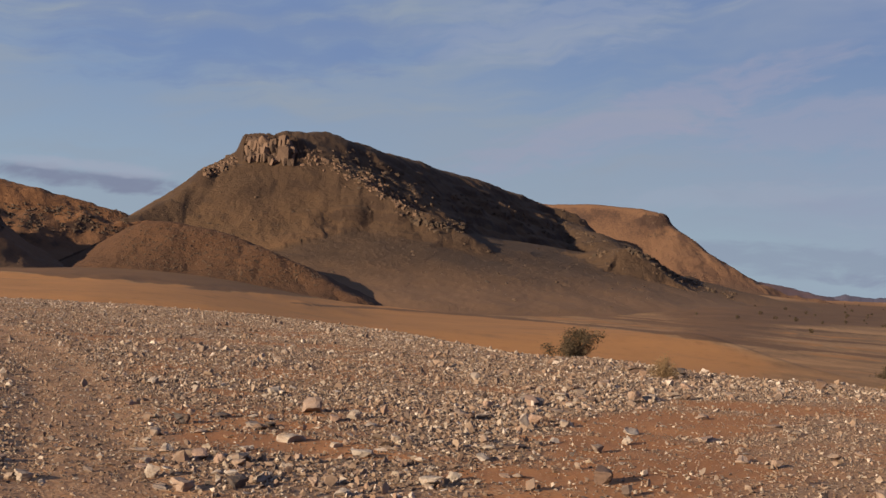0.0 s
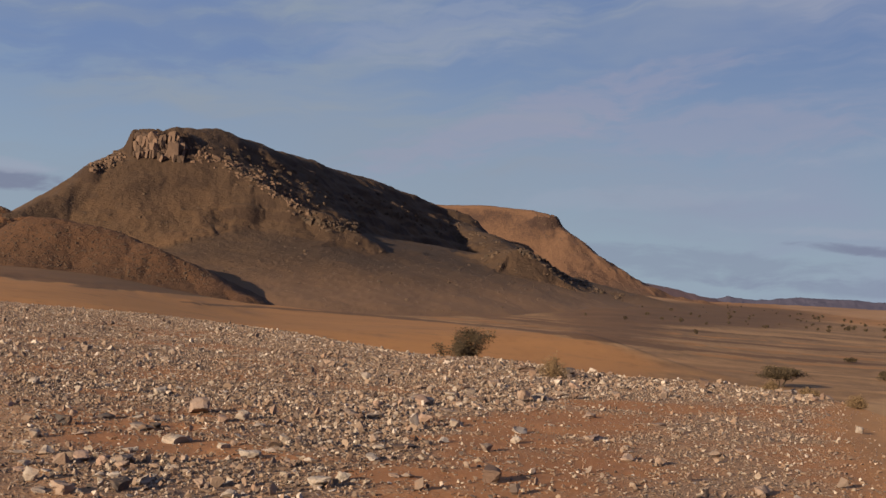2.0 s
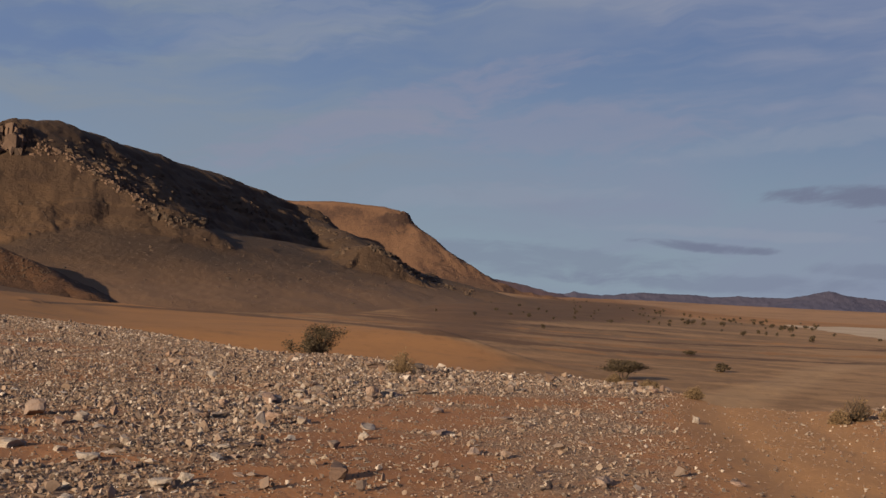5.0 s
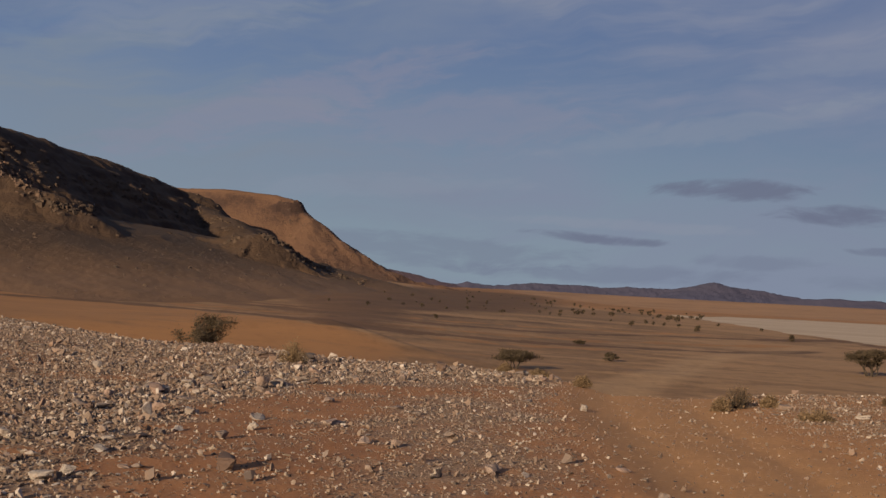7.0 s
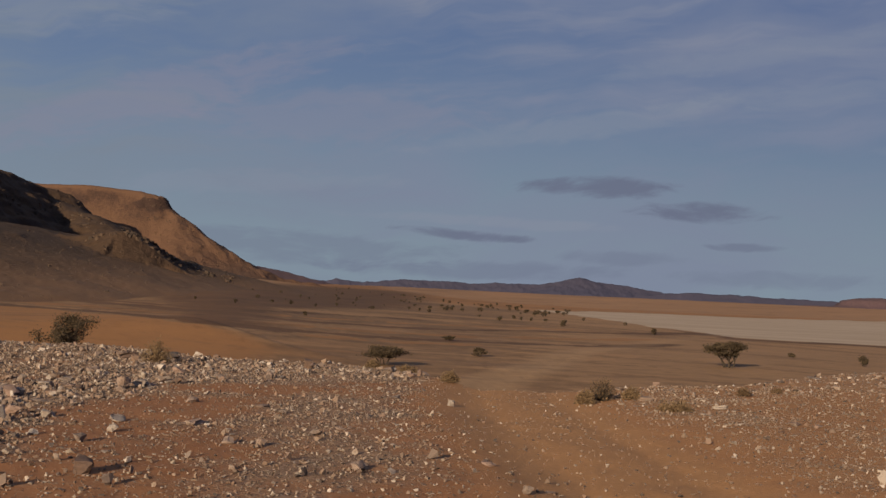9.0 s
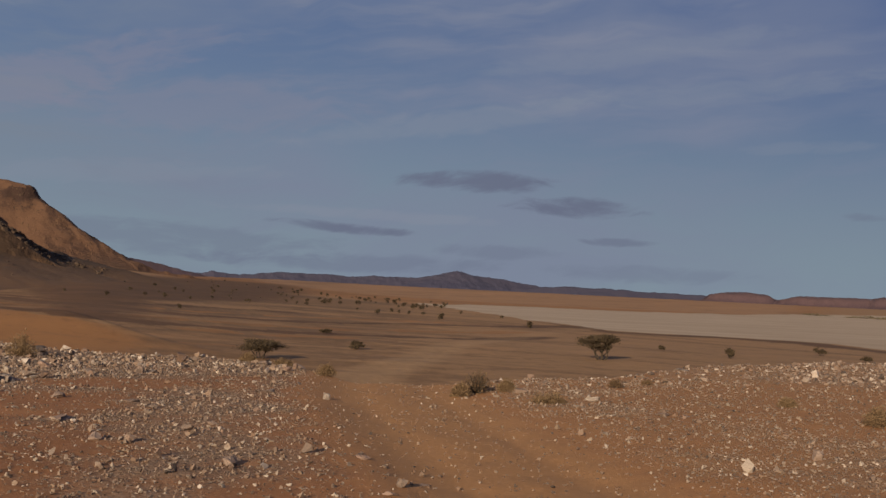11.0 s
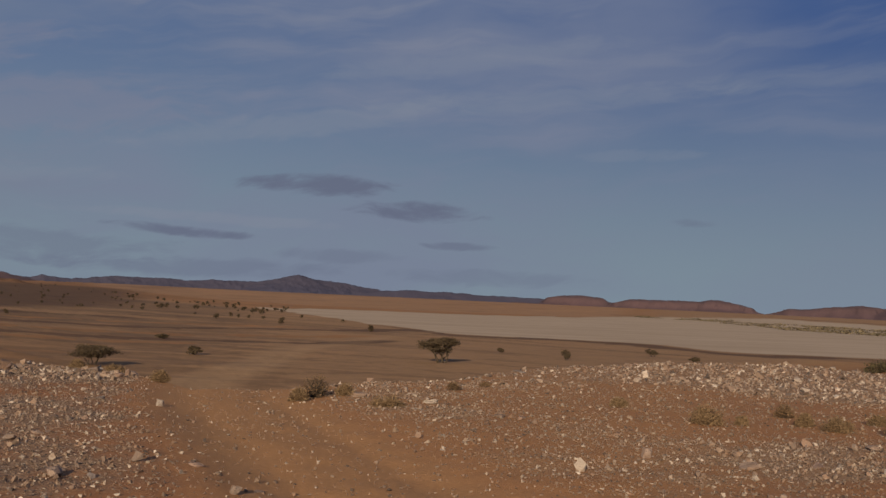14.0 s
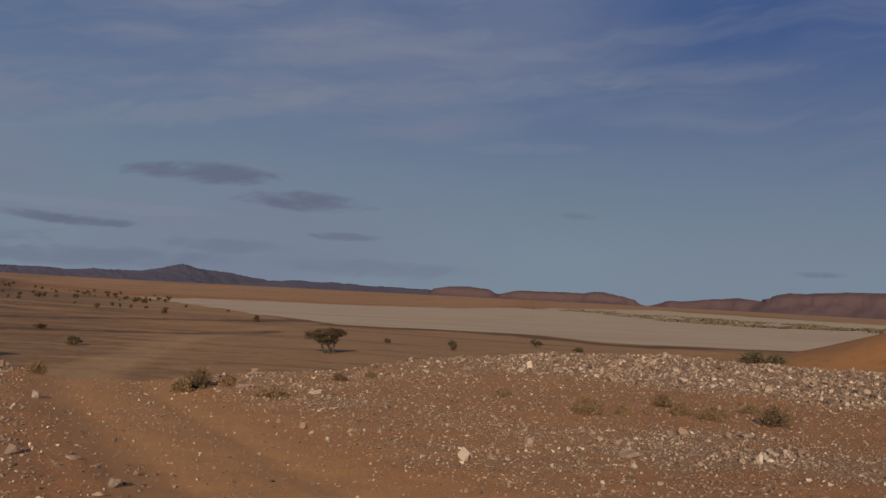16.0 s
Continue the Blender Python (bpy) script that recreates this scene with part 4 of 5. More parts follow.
ROCKS_IN_BAND = [
    (4.2, -5.01, 0.25), (4.6, -5.24, 0.22), (5.0, -4.67, 0.17), (5.9, -4.79, 0.19), (6.9, -4.62, 0.25), (6.0, -5.60, 0.24), (4.5, -5.54, 0.13),
    (4.7, -6.21, 0.19), (3.9, -6.01, 0.12), (6.2, -6.32, 0.13), (6.4, -6.69, 0.12), (5.1, -7.30, 0.11), (5.7, -7.16, 0.14), (11.2, -4.57, 0.27),
    (9.7, -3.55, 0.38), (11.7, -3.54, 0.25), (9.3, -6.94, 0.13), (7.8, -7.47, 0.17), (10.3, -4.82, 0.26), (10.7, -4.79, 0.24), (9.9, -5.24, 0.22),
    (9.5, -4.91, 0.24), (9.1, -7.97, 0.13), (8.2, -8.96, 0.20), (11.4, -5.15, 0.14), (13.5, -3.73, 0.19),
]
ROCKS_ON_SLOPE = [
    (14.6, -7.44, 0.15), (14.6, -6.81, 0.08), (13.0, -6.51, 0.31), (14.0, -4.45, 0.14), (16.3, -4.29, 0.19), (16.0, -5.68, 0.25), (17.1, -5.97, 0.13),
    (19.9, -6.66, 0.12), (18.8, -6.94, 0.17), (16.2, -7.52, 0.12), (12.8, -5.48, 0.23), (18.1, -3.75, 0.26), (18.3, -3.95, 0.32),
]
ROCKS_BY_TRACK = [
    (56.2, -6.81, 0.20), (59.8, -6.57, 0.15), (59.6, -8.07, 0.11), (53.2, -7.11, 0.19), (46.7, -4.46, 0.09), (48.5, -6.86, 0.16), (60.8, -3.25, 0.33),
    (58.5, -5.80, 0.17), (27.3, -8.10, 0.15), (28.7, -9.64, 0.13), (29.2, -9.20, 0.10), (30.3, -8.85, 0.15), (34.4, -4.60, 0.33), (36.5, -4.90, 0.27),
    (22.5, -5.00, 0.21), (22.5, -6.29, 0.07), (41.4, -5.41, 0.23), (22.1, -3.67, 0.27), (42.1, -3.18, 0.28), (25.2, -5.18, 0.15), (23.1, -4.03, 0.22),
]
DARK_ROCKS = {(-9.6, -9.85), (0.9, -3.30), (4.7, -3.13), (9.7, -3.55), (11.7, -3.54), (8.2, -8.96), (3.7, -7.57), (18.1, -3.75), (-10.4, -6.44)}
SLAB_ROCKS = {(3.7, -7.57), (13.0, -6.51), (16.0, -5.68), (9.1, -7.97), (30.3, -8.85), (18.3, -3.95), (34.4, -4.60), (36.5, -4.90), (60.8, -3.25), (42.1, -3.18), (-10.4, -6.44), (2.6, -7.67)}


def build_rocks():
    rng = random.Random(11)
    k = 0
    for rocks in (ROCKS_BY_LEFT_TRACK, ROCKS_IN_HOLLOW, ROCKS_IN_BAND, ROCKS_ON_SLOPE, ROCKS_BY_TRACK):
        for az, el, size in rocks:
            x, y, _ = level_place(az, el)
            dark, slab = (az, el) in DARK_ROCKS, (az, el) in SLAB_ROCKS
            place_rock(x, y, size, rng.uniform(-35, 35), k, BROWN_ROCK if dark else PALE_ROCK, 0.4 if slab else rng.uniform(0.75, 1.15) * min(1.0, 0.22 / size + 0.15), DARK_MESHES if dark else PALE_MESHES)
            k += 1
    # where they lie in heaps
    for az, el, spread, n in ((-12.4, -8.9, 0.5, 9), (-9.4, -6.9, 0.5, 4), (2.6, -7.6, 0.7, 7), (4.0, -6.2, 0.7, 9), (5.5, -5.2, 0.8, 15),
                              (7.2, -4.8, 0.8, 14), (9.4, -4.6, 0.9, 18), (11.0, -4.3, 0.9, 12), (12.5, -3.9, 0.9, 9), (22.3, -3.75, 0.35, 6), (34.5, -4.6, 0.4, 5), (36.5, -4.95, 0.5, 5), (41.5, -5.5, 0.8, 6)):
        cx, cy, _ = level_place(az, el)
        for _ in range(n):
            size = 0.07 + 0.15 * rng.random() ** 1.8
            pale = rng.random() < 0.85
            place_rock(cx + rng.gauss(0, spread), cy + rng.gauss(0, spread), size, rng.uniform(0, 360), rng.randrange(14),
                       PALE_ROCK if pale else BROWN_ROCK, rng.uniform(0.6, 1.1), PALE_MESHES if pale else DARK_MESHES)
    made = 0
    while made < 40:
        az, r = rng.uniform(-22, 30), 9.0 + 34 * rng.random() ** 1.4
        if r > 1.05 * float(np.interp(az, *BROW)):
            continue
        x, y = r * math.sin(radians(az)), r * math.cos(radians(az))
        cover = float(stone_cover(np.array([x]), np.array([y]))[0])
        if float(way_off(np.array([x]), np.array([y]), TRACK)[0][0]) < 2.2:
            continue
        if rng.random() > 0.02 + cover * (1.2 if r < 20 and az < 15 else 0.45):
            continue
        size = 0.09 + 0.11 * rng.random() ** 2.5 + (0.05 if r > 20 else 0)
        pale = rng.random() < 0.75
        place_rock(x, y, size, rng.uniform(0, 360), rng.randrange(14), PALE_ROCK if pale else BROWN_ROCK, rng.uniform(0.6, 1.1), PALE_MESHES if pale else DARK_MESHES)
        made += 1


build_rocks()


# ---- broken rock on the hills ----
def block_shape(seed):
    rng = np.random.default_rng(seed)
    v = rng.uniform(-0.5, 0.5, (22, 3))
    v = np.sign(v) * np.abs(v * 2) ** 0.75 / 2 * np.array([1.1, 0.8, 0.9])
    bm = bmesh.new()
    for c in v:
        bm.verts.new(c)
    bmesh.ops.convex_hull(bm, input=bm.verts)
    bmesh.ops.delete(bm, geom=[w for w in bm.verts if not w.link_faces], context="VERTS")
    bmesh.ops.triangulate(bm, faces=bm.faces)
    bm.verts.index_update()
    out = np.array([w.co[:] for w in bm.verts]), np.array([[w.index for w in f.verts] for f in bm.faces])
    bm.free()
    return out


def crag_look(a, b):
    def build(n, p):
        pick = n.add("ShaderNodeNewGeometry").outputs["Random Per Island"]
        fine, crack = n.noise(p, 0.9, 6.0, 0.65), n.noise(p, 0.35, 4.0, 0.6, (1.0, 1.0, 0.3), 0)
        c = n.mix(pick, a, b)
        c = n.mix(n.ramp(crack, 0.55, 0.7, 0.0, 0.6), c, (0.09, 0.06, 0.045))
        return n.mix(0.4, c, n.mix(fine, (0.4, 0.4, 0.4), (1, 1, 1)), "MULTIPLY"), 0.95, fine, 0.5
    return build


CRAG = material("crag", crag_look((0.105, 0.066, 0.047), (0.18, 0.108, 0.075)))
CLIFF = material("cliff", crag_look((0.070, 0.045, 0.034), (0.175, 0.108, 0.079)))
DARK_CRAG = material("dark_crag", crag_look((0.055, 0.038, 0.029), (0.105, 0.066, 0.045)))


def boulders(name, hill, mat, spots, sizes, rng, tall=(0.8, 1.4)):
    """Broken blocks set into a hill, one mesh of stuff."""
    V, F, base = [], [], 0
    shapes = [block_shape(900 + k) for k in range(8)]
    for (x, y), s in zip(spots, sizes):
        v, f = shapes[rng.integers(0, 8)]
        a = rng.uniform(0, 6.28)
        m = np.array([[math.cos(a), -math.sin(a), 0], [math.sin(a), math.cos(a), 0], [0, 0, 1]])
        p = (v @ m.T) * s * np.array([1, 1, rng.uniform(*tall)])
        V.append(p + np.array([x, y, float(hill_z(hill, x, y)) - 0.14 * s]))
        F.append(f + base)
        base += len(v)
    me = mesh_of(name, np.concatenate(V), np.concatenate(F), smooth=False)
    me.materials.append(mat)
    ob = new(name, me)
    ob.parent = bpy.data.objects[hill]
    return tagged(ob, kind="stuff")


def columns(name, hill, mat, azimuths, rng):
    """A cliff of tall jointed blocks in three rows, one mesh of stuff."""
    V, F, base = [], [], 0
    for el, wide, tall, shift in ((5.9, 3.2, 5.0, 0.0), (6.2, 4.6, 8.0, 0.06), (6.55, 4.8, 6.5, -0.04), (6.05, 2.0, 4.0, 0.03)):
        for a in azimuths:
            at = along_ray(hill, a + shift + rng.normal(0, 0.03), el + rng.normal(0, 0.07) - 0.25 * max(0.0, -9.7 - a))
            if at is None:
                continue
            v, f = block_shape(950 + int(rng.integers(0, 12)))
            t = rng.uniform(0, 6.28)
            m = np.array([[math.cos(t), -math.sin(t), 0], [math.sin(t), math.cos(t), 0], [0, 0, 1]])
            w, h = wide * rng.uniform(0.6, 1.4), tall * rng.uniform(0.45, 1.1)
            p = v @ m.T
            p[:, :2] *= (1 - 0.35 * (p[:, 2:] + 0.5))
            p = p * np.array([w, w, h])
            V.append(p + np.array([at[0], at[1], float(hill_z(hill, *at)) + 0.22 * h]))
            F.append(f + base)
            base += len(v)
    me = mesh_of(name, np.concatenate(V), np.concatenate(F), smooth=False)
    me.materials.append(mat)
    ob = new(name, me)
    ob.parent = bpy.data.objects[hill]
    return tagged(ob, kind="stuff")


def along_ray(hill, az, el):
    """Where a line of sight first meets a hill."""
    r = np.linspace(SHAPES[hill][0][0], SHAPES[hill][0][-1], 900)
    x, y = r * math.sin(radians(az)), r * math.cos(radians(az))
    hit = hill_z(hill, x, y) >= EYE + r * math.tan(radians(el))
    k = int(np.argmax(hit))
    return (float(x[k]), float(y[k])) if hit[k] and hill_z(hill, x[k], y[k]) > ground_z(x[k], y[k]) + 0.6 else None


def build_boulders():
    rng = np.random.default_rng(41)

    def sweep(n, az, el, spread):
        out = []
        for _ in range(n):
            t = rng.uniform(0, 1)
            a = np.interp(t, np.linspace(0, 1, len(az)), az) + rng.normal(0, spread)
            e = np.interp(t, np.linspace(0, 1, len(az)), el) + rng.normal(0, spread)
            at = along_ray("hill_main", a, e)
            if at:
                out.append(at)
        return out

    columns("summit_crag", "hill_main", CLIFF, np.linspace(-9.85, -7.7, 18), rng)
    edge = sweep(150, [-11.7, -10.4], [5.2, 5.9], 0.12) + sweep(240, [-7.2, -5.2, -3.2, -1.6], [6.35, 5.75, 4.8, 3.9], 0.2)
    boulders("ridge_boulders", "hill_main", CRAG, edge, rng.uniform(0.6, 2.2, len(edge)), rng)
    dark = sweep(260, [-5.5, -2.5, 0.5, 3.0, 5.5, 8.0], [6.3, 5.2, 4.3, 4.0, 3.4, 2.6], 0.35) + sweep(90, [-1.6, -0.3, 1.0], [3.4, 3.2, 3.2], 0.18)
    dark += sweep(150, [8.9, 9.5, 10.1, 10.7, 11.4, 12.4, 14.0], [2.4, 2.35, 1.95, 1.5, 1.1, 0.85, 0.3], 0.1)
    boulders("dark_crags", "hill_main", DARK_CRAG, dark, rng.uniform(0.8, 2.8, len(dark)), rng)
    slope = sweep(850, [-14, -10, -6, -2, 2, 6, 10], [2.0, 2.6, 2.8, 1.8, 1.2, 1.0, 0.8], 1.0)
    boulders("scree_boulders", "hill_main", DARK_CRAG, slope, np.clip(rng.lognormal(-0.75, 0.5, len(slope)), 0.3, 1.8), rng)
    for hill, mat, az, el, n, big in (("hill_spur", DARK_CRAG, (-15.5, -6), (0.0, 2.5), 900, 0.6), ("hill_left", DARK_CRAG, (-21.5, -14.5), (2.0, 3.2), 260, 1.2),
                                      ("hill_second", DARK_CRAG, (9.7, 11.2), (3.0, 4.35), 70, 1.0), ("hill_second", RED_HILL, (10.0, 13.5), (1.0, 3.0), 160, 1.0)):
        spots = [p for p in (along_ray(hill, rng.uniform(*az), rng.uniform(*el)) for _ in range(n)) if p]
        boulders("broken_rock", hill, mat, spots, big * rng.uniform(0.5, 1.3, len(spots)), rng)


build_boulders()


# ---- plants ----
def leaf_look(dark, light):
    def build(n, p):
        r = n.add("ShaderNodeNewGeometry").outputs["Random Per Island"]
        c = n.mix(r, dark, light)
        return c, 0.8, None, 0.0
    return build


def bark_look(n, p):
    f = n.noise(p, 14.0, 5.0, 0.6, (1.0, 1.0, 0.2), 0)
    return n.mix(f, (0.035, 0.026, 0.02), (0.075, 0.054, 0.038)), 0.9, f, 0.01


LEAF = material("acacia_leaf", leaf_look((0.043, 0.030, 0.018), (0.100, 0.068, 0.040)))
BUSH = material("bush_leaf", leaf_look((0.045, 0.036, 0.019), (0.115, 0.088, 0.046)))
OLIVE = material("olive_leaf", leaf_look((0.085, 0.050, 0.027), (0.185, 0.112, 0.060)))
STRAW = material("dry_straw", leaf_look((0.125, 0.078, 0.042), (0.205, 0.130, 0.072)))
SCRUB = material("scrub_leaf", leaf_look((0.085, 0.066, 0.040), (0.155, 0.118, 0.074)))
BARK = material("bark", bark_look)


class Mass:
    """Gathers the points and triangles of one part."""

    def __init__(self):
        self.v, self.f = [], []

    def tube(self, a, b, ra, rb, n=5):
        a, b = Vector(a), Vector(b)
        d = (b - a).normalized()
        u = d.orthogonal().normalized()
        w = d.cross(u)
        k = len(self.v)
        for c, r in ((a, ra), (b, rb)):
            for i in range(n):
                t = 2 * math.pi * i / n
                self.v.append(tuple(c + (u * math.cos(t) + w * math.sin(t)) * r))
        for i in range(n):
            j = (i + 1) % n
            self.f += [(k + i, k + j, k + n + j), (k + i, k + n + j, k + n + i)]

    def leaf(self, c, size, rng, flat=1.0):
        k = len(self.v)
        for _ in range(3):
            d = rng.normal(size=3)
            d[2] *= flat
            self.v.append(tuple(np.asarray(c) + d / np.linalg.norm(d) * size))
        self.f.append((k, k + 1, k + 2))


def part(name, mass, mat, parent, label=""):
    me = mesh_of(name, mass.v, mass.f, smooth=False)
    me.materials.append(mat)
    ob = new(name, me)
    ob.parent = parent
    return tagged(ob, label) if label else ob


def thing(name, label, category, group=""):
    return tagged(new(name), label, category, group)


def acacia(label, wide, high, seed, stems=3, clear=0.35, leaves=170, leaf=0.13, pad=0.07, dome=0.0, skew=0.0, low=0.25, group="acacia trees on the plain"):
    """A flat-topped thorn tree: some leaning stems, forked limbs, and pads of small leaves."""
    rng = np.random.default_rng(seed)
    root = thing("acacia_tree", label, "tree", group)
    crown = Mass()
    for s in range(stems):
        limb = Mass()
        a = 2 * math.pi * (s + rng.uniform(-0.25, 0.25)) / stems
        foot = Vector((0.07 * wide * math.cos(a), 0.07 * wide * math.sin(a), -0.2))
        fork = Vector((0.20 * wide * math.cos(a), 0.20 * wide * math.sin(a), high * (clear + rng.uniform(0, 0.1))))
        bend = (foot + fork) / 2 + Vector(rng.normal(0, 0.03 * wide, 3) * (1, 1, 0.3))
        limb.tube(foot, bend, 0.030 * high, 0.024 * high, 6)
        limb.tube(bend, fork, 0.024 * high, 0.019 * high, 6)
        for _ in range(4):
            b = a + rng.uniform(-1.1, 1.1)
            out = wide * rng.uniform(0.16, 0.44) * (1 - skew * math.cos(b))
            drop = rng.uniform(0.2, 0.42) * (1 - clear) if rng.uniform() < low else 0.0
            out = out * (0.65 if drop else 1.0)
            tip = Vector((out * math.cos(b), out * math.sin(b), high * (0.9 - rng.uniform(0.0, 0.30) * (1 - clear) - drop - dome * min(1.0, out / (0.44 * wide)) ** 2)))
            knee = fork.lerp(tip, 0.5) + Vector((0, 0, rng.uniform(-0.06, 0.02) * high))
            limb.tube(fork, knee, 0.016 * high, 0.011 * high, 5)
            limb.tube(knee, tip, 0.011 * high, 0.005 * high, 4)
            for _ in range(4):
                end = tip + Vector(rng.normal(0, 1, 3) * (0.11 * wide, 0.11 * wide, 0.03 * high))
                limb.tube(knee.lerp(tip, rng.uniform(0.4, 1.0)), end, 0.006 * high, 0.003 * high, 3)
                for _ in range(leaves // 4):
                    d = rng.normal(0, 1, 3)
                    crown.leaf(end + Vector(d * (pad * wide, pad * wide, 0.8 * pad * high)), 1.35 * leaf * rng.uniform(0.5, 1.1), rng, 0.5)
        part("trunk", limb, BARK, root)
    part("crown", crown, LEAF, root, "dull olive-brown thorny foliage")
    return root


def bush(name, label, wide, high, seed, mat, twigs=70, leaves=500, leaf=0.03, group="low bushes on the rise"):
    """A low mound of thin branches with small leaves and gaps."""
    rng = np.random.default_rng(seed)
    root = thing(name, label, "bush", group)
    wood, green = Mass(), Mass()
    tips = []
    for _ in range(twigs):
        a, lift = rng.uniform(0, 2 * math.pi), rng.uniform(0.05, 1.0)
        out = math.sqrt(max(0.0, 1 - lift * lift)) * rng.uniform(0.75, 1.05)
        tip = Vector((out * wide / 2 * math.cos(a), out * wide / 2 * math.sin(a), high * lift * rng.uniform(0.75, 1.1)))
        knee = tip * 0.5 + Vector(rng.normal(0, 0.05 * wide, 3))
        knee.z = max(knee.z, 0.02)
        wood.tube((tip.x * 0.06, tip.y * 0.06, -0.02), knee, 0.012 * wide, 0.008 * wide, 3)
        wood.tube(knee, tip, 0.008 * wide, 0.003 * wide, 3)
        tips.append((knee, tip))
    clumps = rng.integers(0, len(tips), leaves)
    for c in clumps:
        knee, tip = tips[c]
        at = knee.lerp(tip, rng.uniform(0.2, 1.05)) + Vector(rng.normal(0, 0.05 * wide, 3))
        at.z = max(at.z, 0.01)
        green.leaf(at, leaf * rng.uniform(0.5, 1.3), rng)
    part("wood", wood, BARK if mat is not STRAW else STRAW, root)
    part("foliage", green, mat, root)
    return root


def on_plain(az, el, lo=None):
    """The place on the plain that lies in that direction past the brow."""
    r = np.geomspace(lo or 1.6 * float(np.interp(az, *BROW)), 3000, 3000)
    x, y = r * math.sin(radians(az)), r * math.cos(radians(az))
    e = np.degrees(np.arctan2(ground_z(x, y) - EYE, r))
    k = int(np.argmax(e >= el))
    return float(x[k]), float(y[k]), float(ground_z(x[k], y[k])), float(r[k])


def stand(ob, x, y, turn=0.0, scale=1.0, sink=0.0):
    ob.matrix_basis = pose(x, y, float(ground_z(x, y)) - sink, 0, 0, turn) @ Matrix.Scale(scale, 4)
    return ob


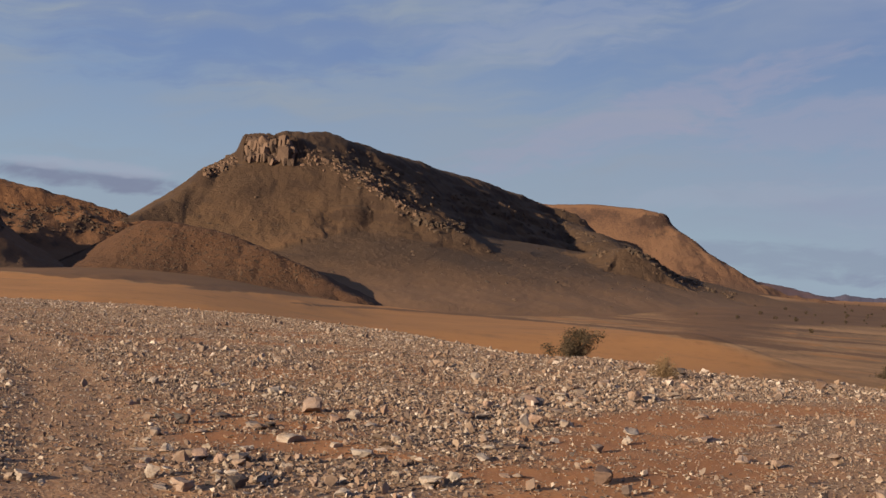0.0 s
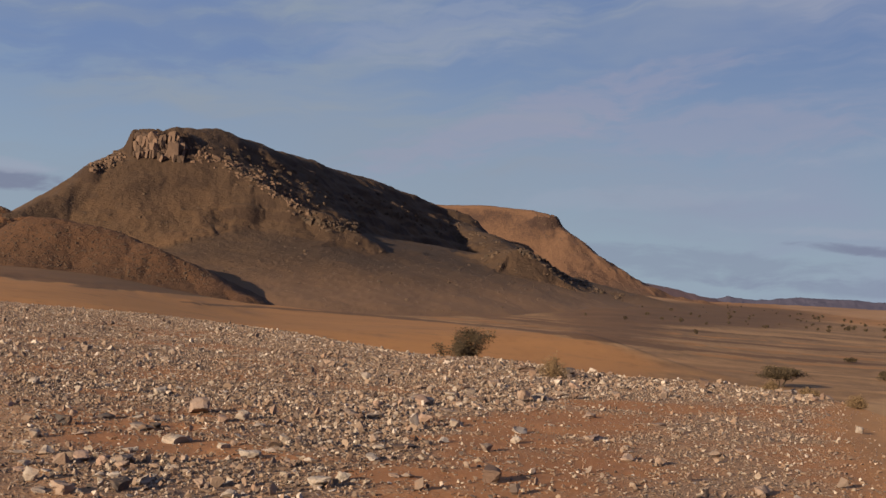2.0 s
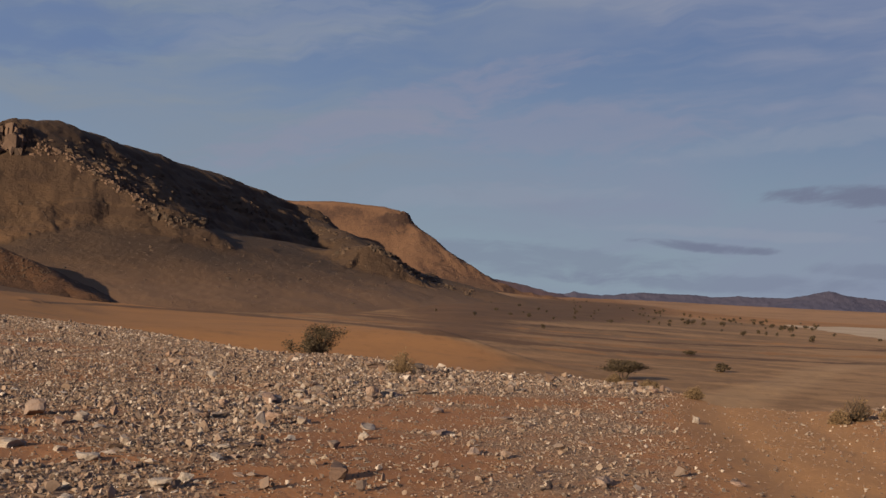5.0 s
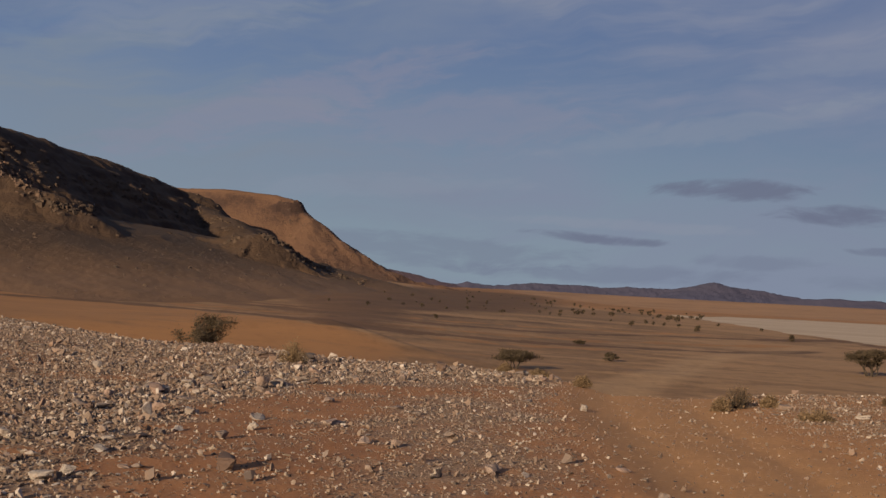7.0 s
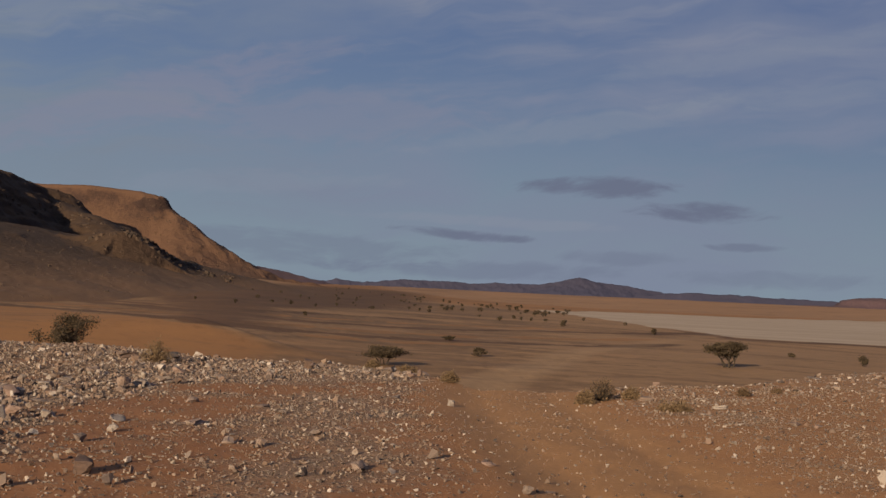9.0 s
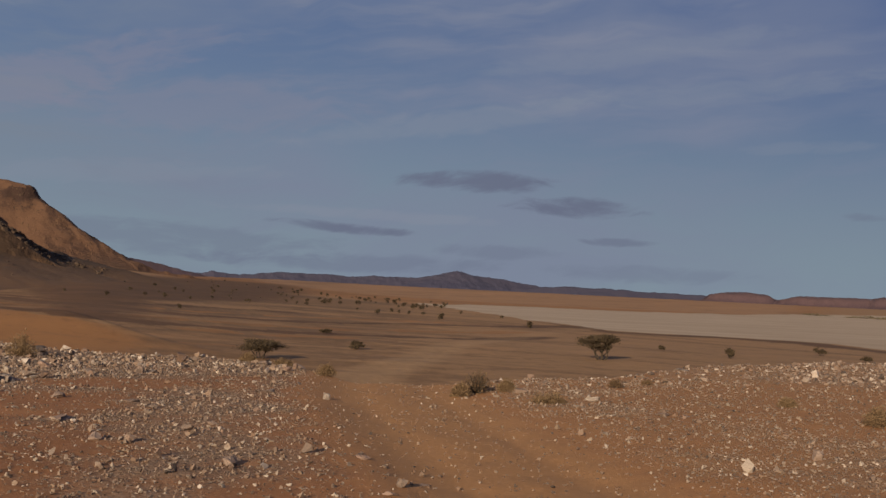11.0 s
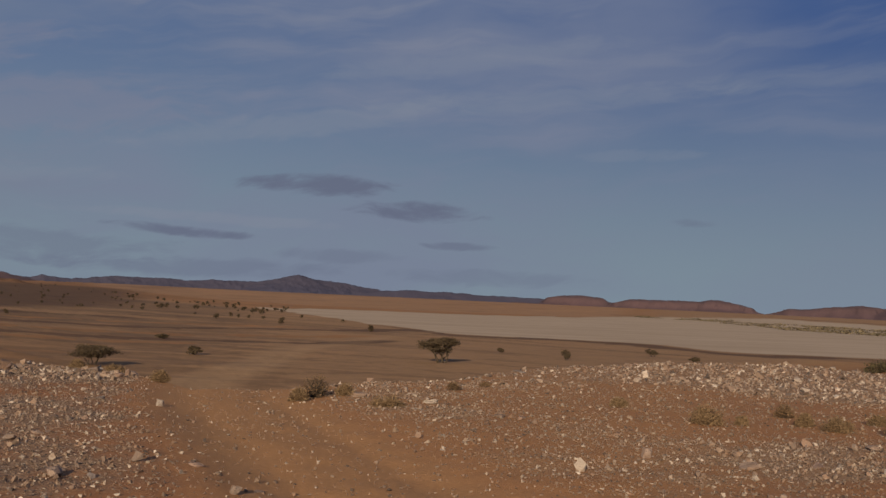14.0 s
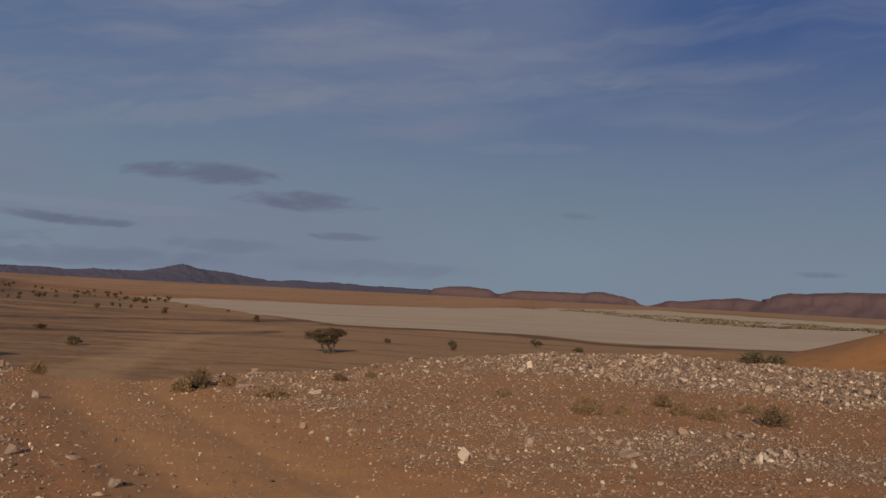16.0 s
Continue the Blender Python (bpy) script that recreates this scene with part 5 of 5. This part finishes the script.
def build_plants():
    x, y, z, r = on_plain(38.1, -2.84)
    stand(acacia("flat-topped olive-brown acacia with several stems", 0.031 * r, 0.0238 * r, 6, 6, 0.22, 400, 0.12, 0.05, 0.12, 0.1, 0.15), x, y, 0)
    x, y, z, r = *sight(6.5, 0, 88)[:2], 0, 88
    stand(acacia("spreading acacia half hidden behind the stony brow", 4.2, 5.6, 9, 5, 0.34, 400, 0.085, 0.05, 0.22, 0.38, 0.5), x, y, 0)
    x, y, z, r = on_plain(21.5, -3.45)
    stand(acacia("low wide acacia bush with a dense rounded crown", 0.034 * r, 0.0172 * r, 14, 5, 0.30, 560, 0.09, 0.08, 0.32, 0.0, 0.15), x, y, 0)
    for az, el, wide, high, seed in ((44.2, -2.45, 0.0065, 0.0105, 21), (48.3, -2.1, 0.010, 0.008, 22), (24.65, -2.15, 0.010, 0.005, 23),
                                     (26.2, -2.86, 0.0115, 0.008, 24), (50.35, -2.28, 0.008, 0.005, 25), (41.0, -2.2, 0.005, 0.004, 26)):
        x, y, z, r = on_plain(az, el)
        stand(acacia("small bushy acacia alone on the gravel plain", wide * r, high * r, seed, 3, 0.08, 130, 0.12, 0.08, 0.4), x, y, seed * 37)
    x, y, z, r = on_plain(58.6, -2.32)
    stand(bush("bush", "dense dark green bush at the foot of a dune", 0.024 * r, 0.0095 * r, 31, BUSH, 90, 1500, 0.14, "bushes by the dune"), x, y)
    x, y, z, r = on_plain(59.6, -2.34)
    stand(bush("bush", "dense dark green bush at the foot of a dune", 0.019 * r, 0.0085 * r, 32, BUSH, 90, 1200, 0.14, "bushes by the dune"), x, y)
    dry, green = "dry straw-coloured shrub among pale stones", "low grey-green shrub on bare red soil"
    for az, el, wide, high, straw in ((10.85, -3.75, 0.72, 0.46, True), (32.4, -4.62, 0.60, 0.40, False), (31.6, -4.75, 0.40, 0.22, True),
                                      (33.8, -4.6, 0.35, 0.2, True), (59.8, -5.2, 0.60, 0.32, False), (58.7, -4.7, 0.40, 0.16, True),
                                      (54.6, -4.65, 0.36, 0.24, False), (55.5, -5.0, 0.32, 0.2, True), (57.0, -5.1, 0.55, 0.2, True),
                                      (51.1, -5.2, 0.55, 0.28, True), (52.7, -5.15, 0.22, 0.15, True), (35.9, -5.05, 0.6, 0.16, True),
                                      (22.9, -3.7, 0.50, 0.24, True), (25.0, -4.1, 0.42, 0.22, True), (21.2, -3.62, 0.35, 0.2, True),
                                      (39.0, -4.1, 0.28, 0.16, False), (40.5, -3.9, 0.22, 0.1, False), (47.0, -4.55, 0.35, 0.16, True)):
        x, y, r = level_place(az, el)
        stand(bush("shrub", dry if straw else green, wide, high, int(az * 100), STRAW if straw else OLIVE, 130, 2400 if straw else 1100, 0.018), x, y)
    # shrubs dotted over the plain and on the foot of the hills
    kinds = [acacia("small dark acacia shrub far out on the plain", 2.1, 2.8, 60 + k, 2, 0.08, 60, 0.24, 0.09, 0.4, group="shrubs on the plain") for k in range(3)]
    rng = random.Random(5)
    spots = [(rng.uniform(19.0, 30.5), rng.uniform(380, 960)) for _ in range(85)] + [(rng.uniform(26, 30.5), rng.uniform(560, 760)) for _ in range(18)]
    spots += [(rng.uniform(15, 20), rng.uniform(330, 700)) for _ in range(16)]
    for az, el in ((31.2, -0.9), (33.2, -1.05), (17.6, -1.2), (34.6, -1.45), (14.2, -0.72), (10.0, -0.44), (20.0, -0.64), (1.4, -0.35), (3.0, -0.5), (5.6, -0.42), (7.5, -0.55), (12.3, -0.6)):
        spots.append((az, on_plain(az, el)[3]))
    free = list(kinds)
    for az, r in spots:
        x, y = sight(az, 0, r)[:2]
        k = rng.uniform(0.45, 1.1) * (0.55 if az < 21.5 else 1.0)
        ob = free.pop() if free else copy_thing(rng.choice(kinds), pose(0, 0, 0))
        stand(ob, x, y, rng.uniform(0, 360), k)


build_plants()


def build_reeds():
    """The dark band of scrub on the far side of the dry lake."""
    rng = np.random.default_rng(77)
    m = Mass()
    n = 0
    while n < 2600:
        az, u = rng.uniform(47.5, 68), rng.uniform(0, 1)
        near, far = np.interp(az, [47.5, 50, 54, 59, 68], [1450, 1300, 830, 720, 720]), np.interp(az, [47.5, 50, 54, 59, 68], [1560, 1560, 1320, 1050, 900])
        r = near + (far - near) * u
        x, y = r * math.sin(radians(az)), r * math.cos(radians(az))
        if fbm(np.array(x / 90.0), np.array(y / 45.0), 3, 7) < 0.02 + 0.3 * abs(u - 0.5):
            continue
        z = float(ground_z(x, y))
        for _ in range(3):
            m.leaf((x + rng.normal(0, 2), y + rng.normal(0, 2), z + 0.5), rng.uniform(0.6, 1.9), rng, 0.35)
        n += 1
    me = mesh_of("scrub", m.v, m.f, smooth=False)
    me.materials.append(SCRUB)
    tagged(new("scrub", me), "dull olive scrub along the edge of the dry lake", "scrub", kind="stuff")


build_reeds()
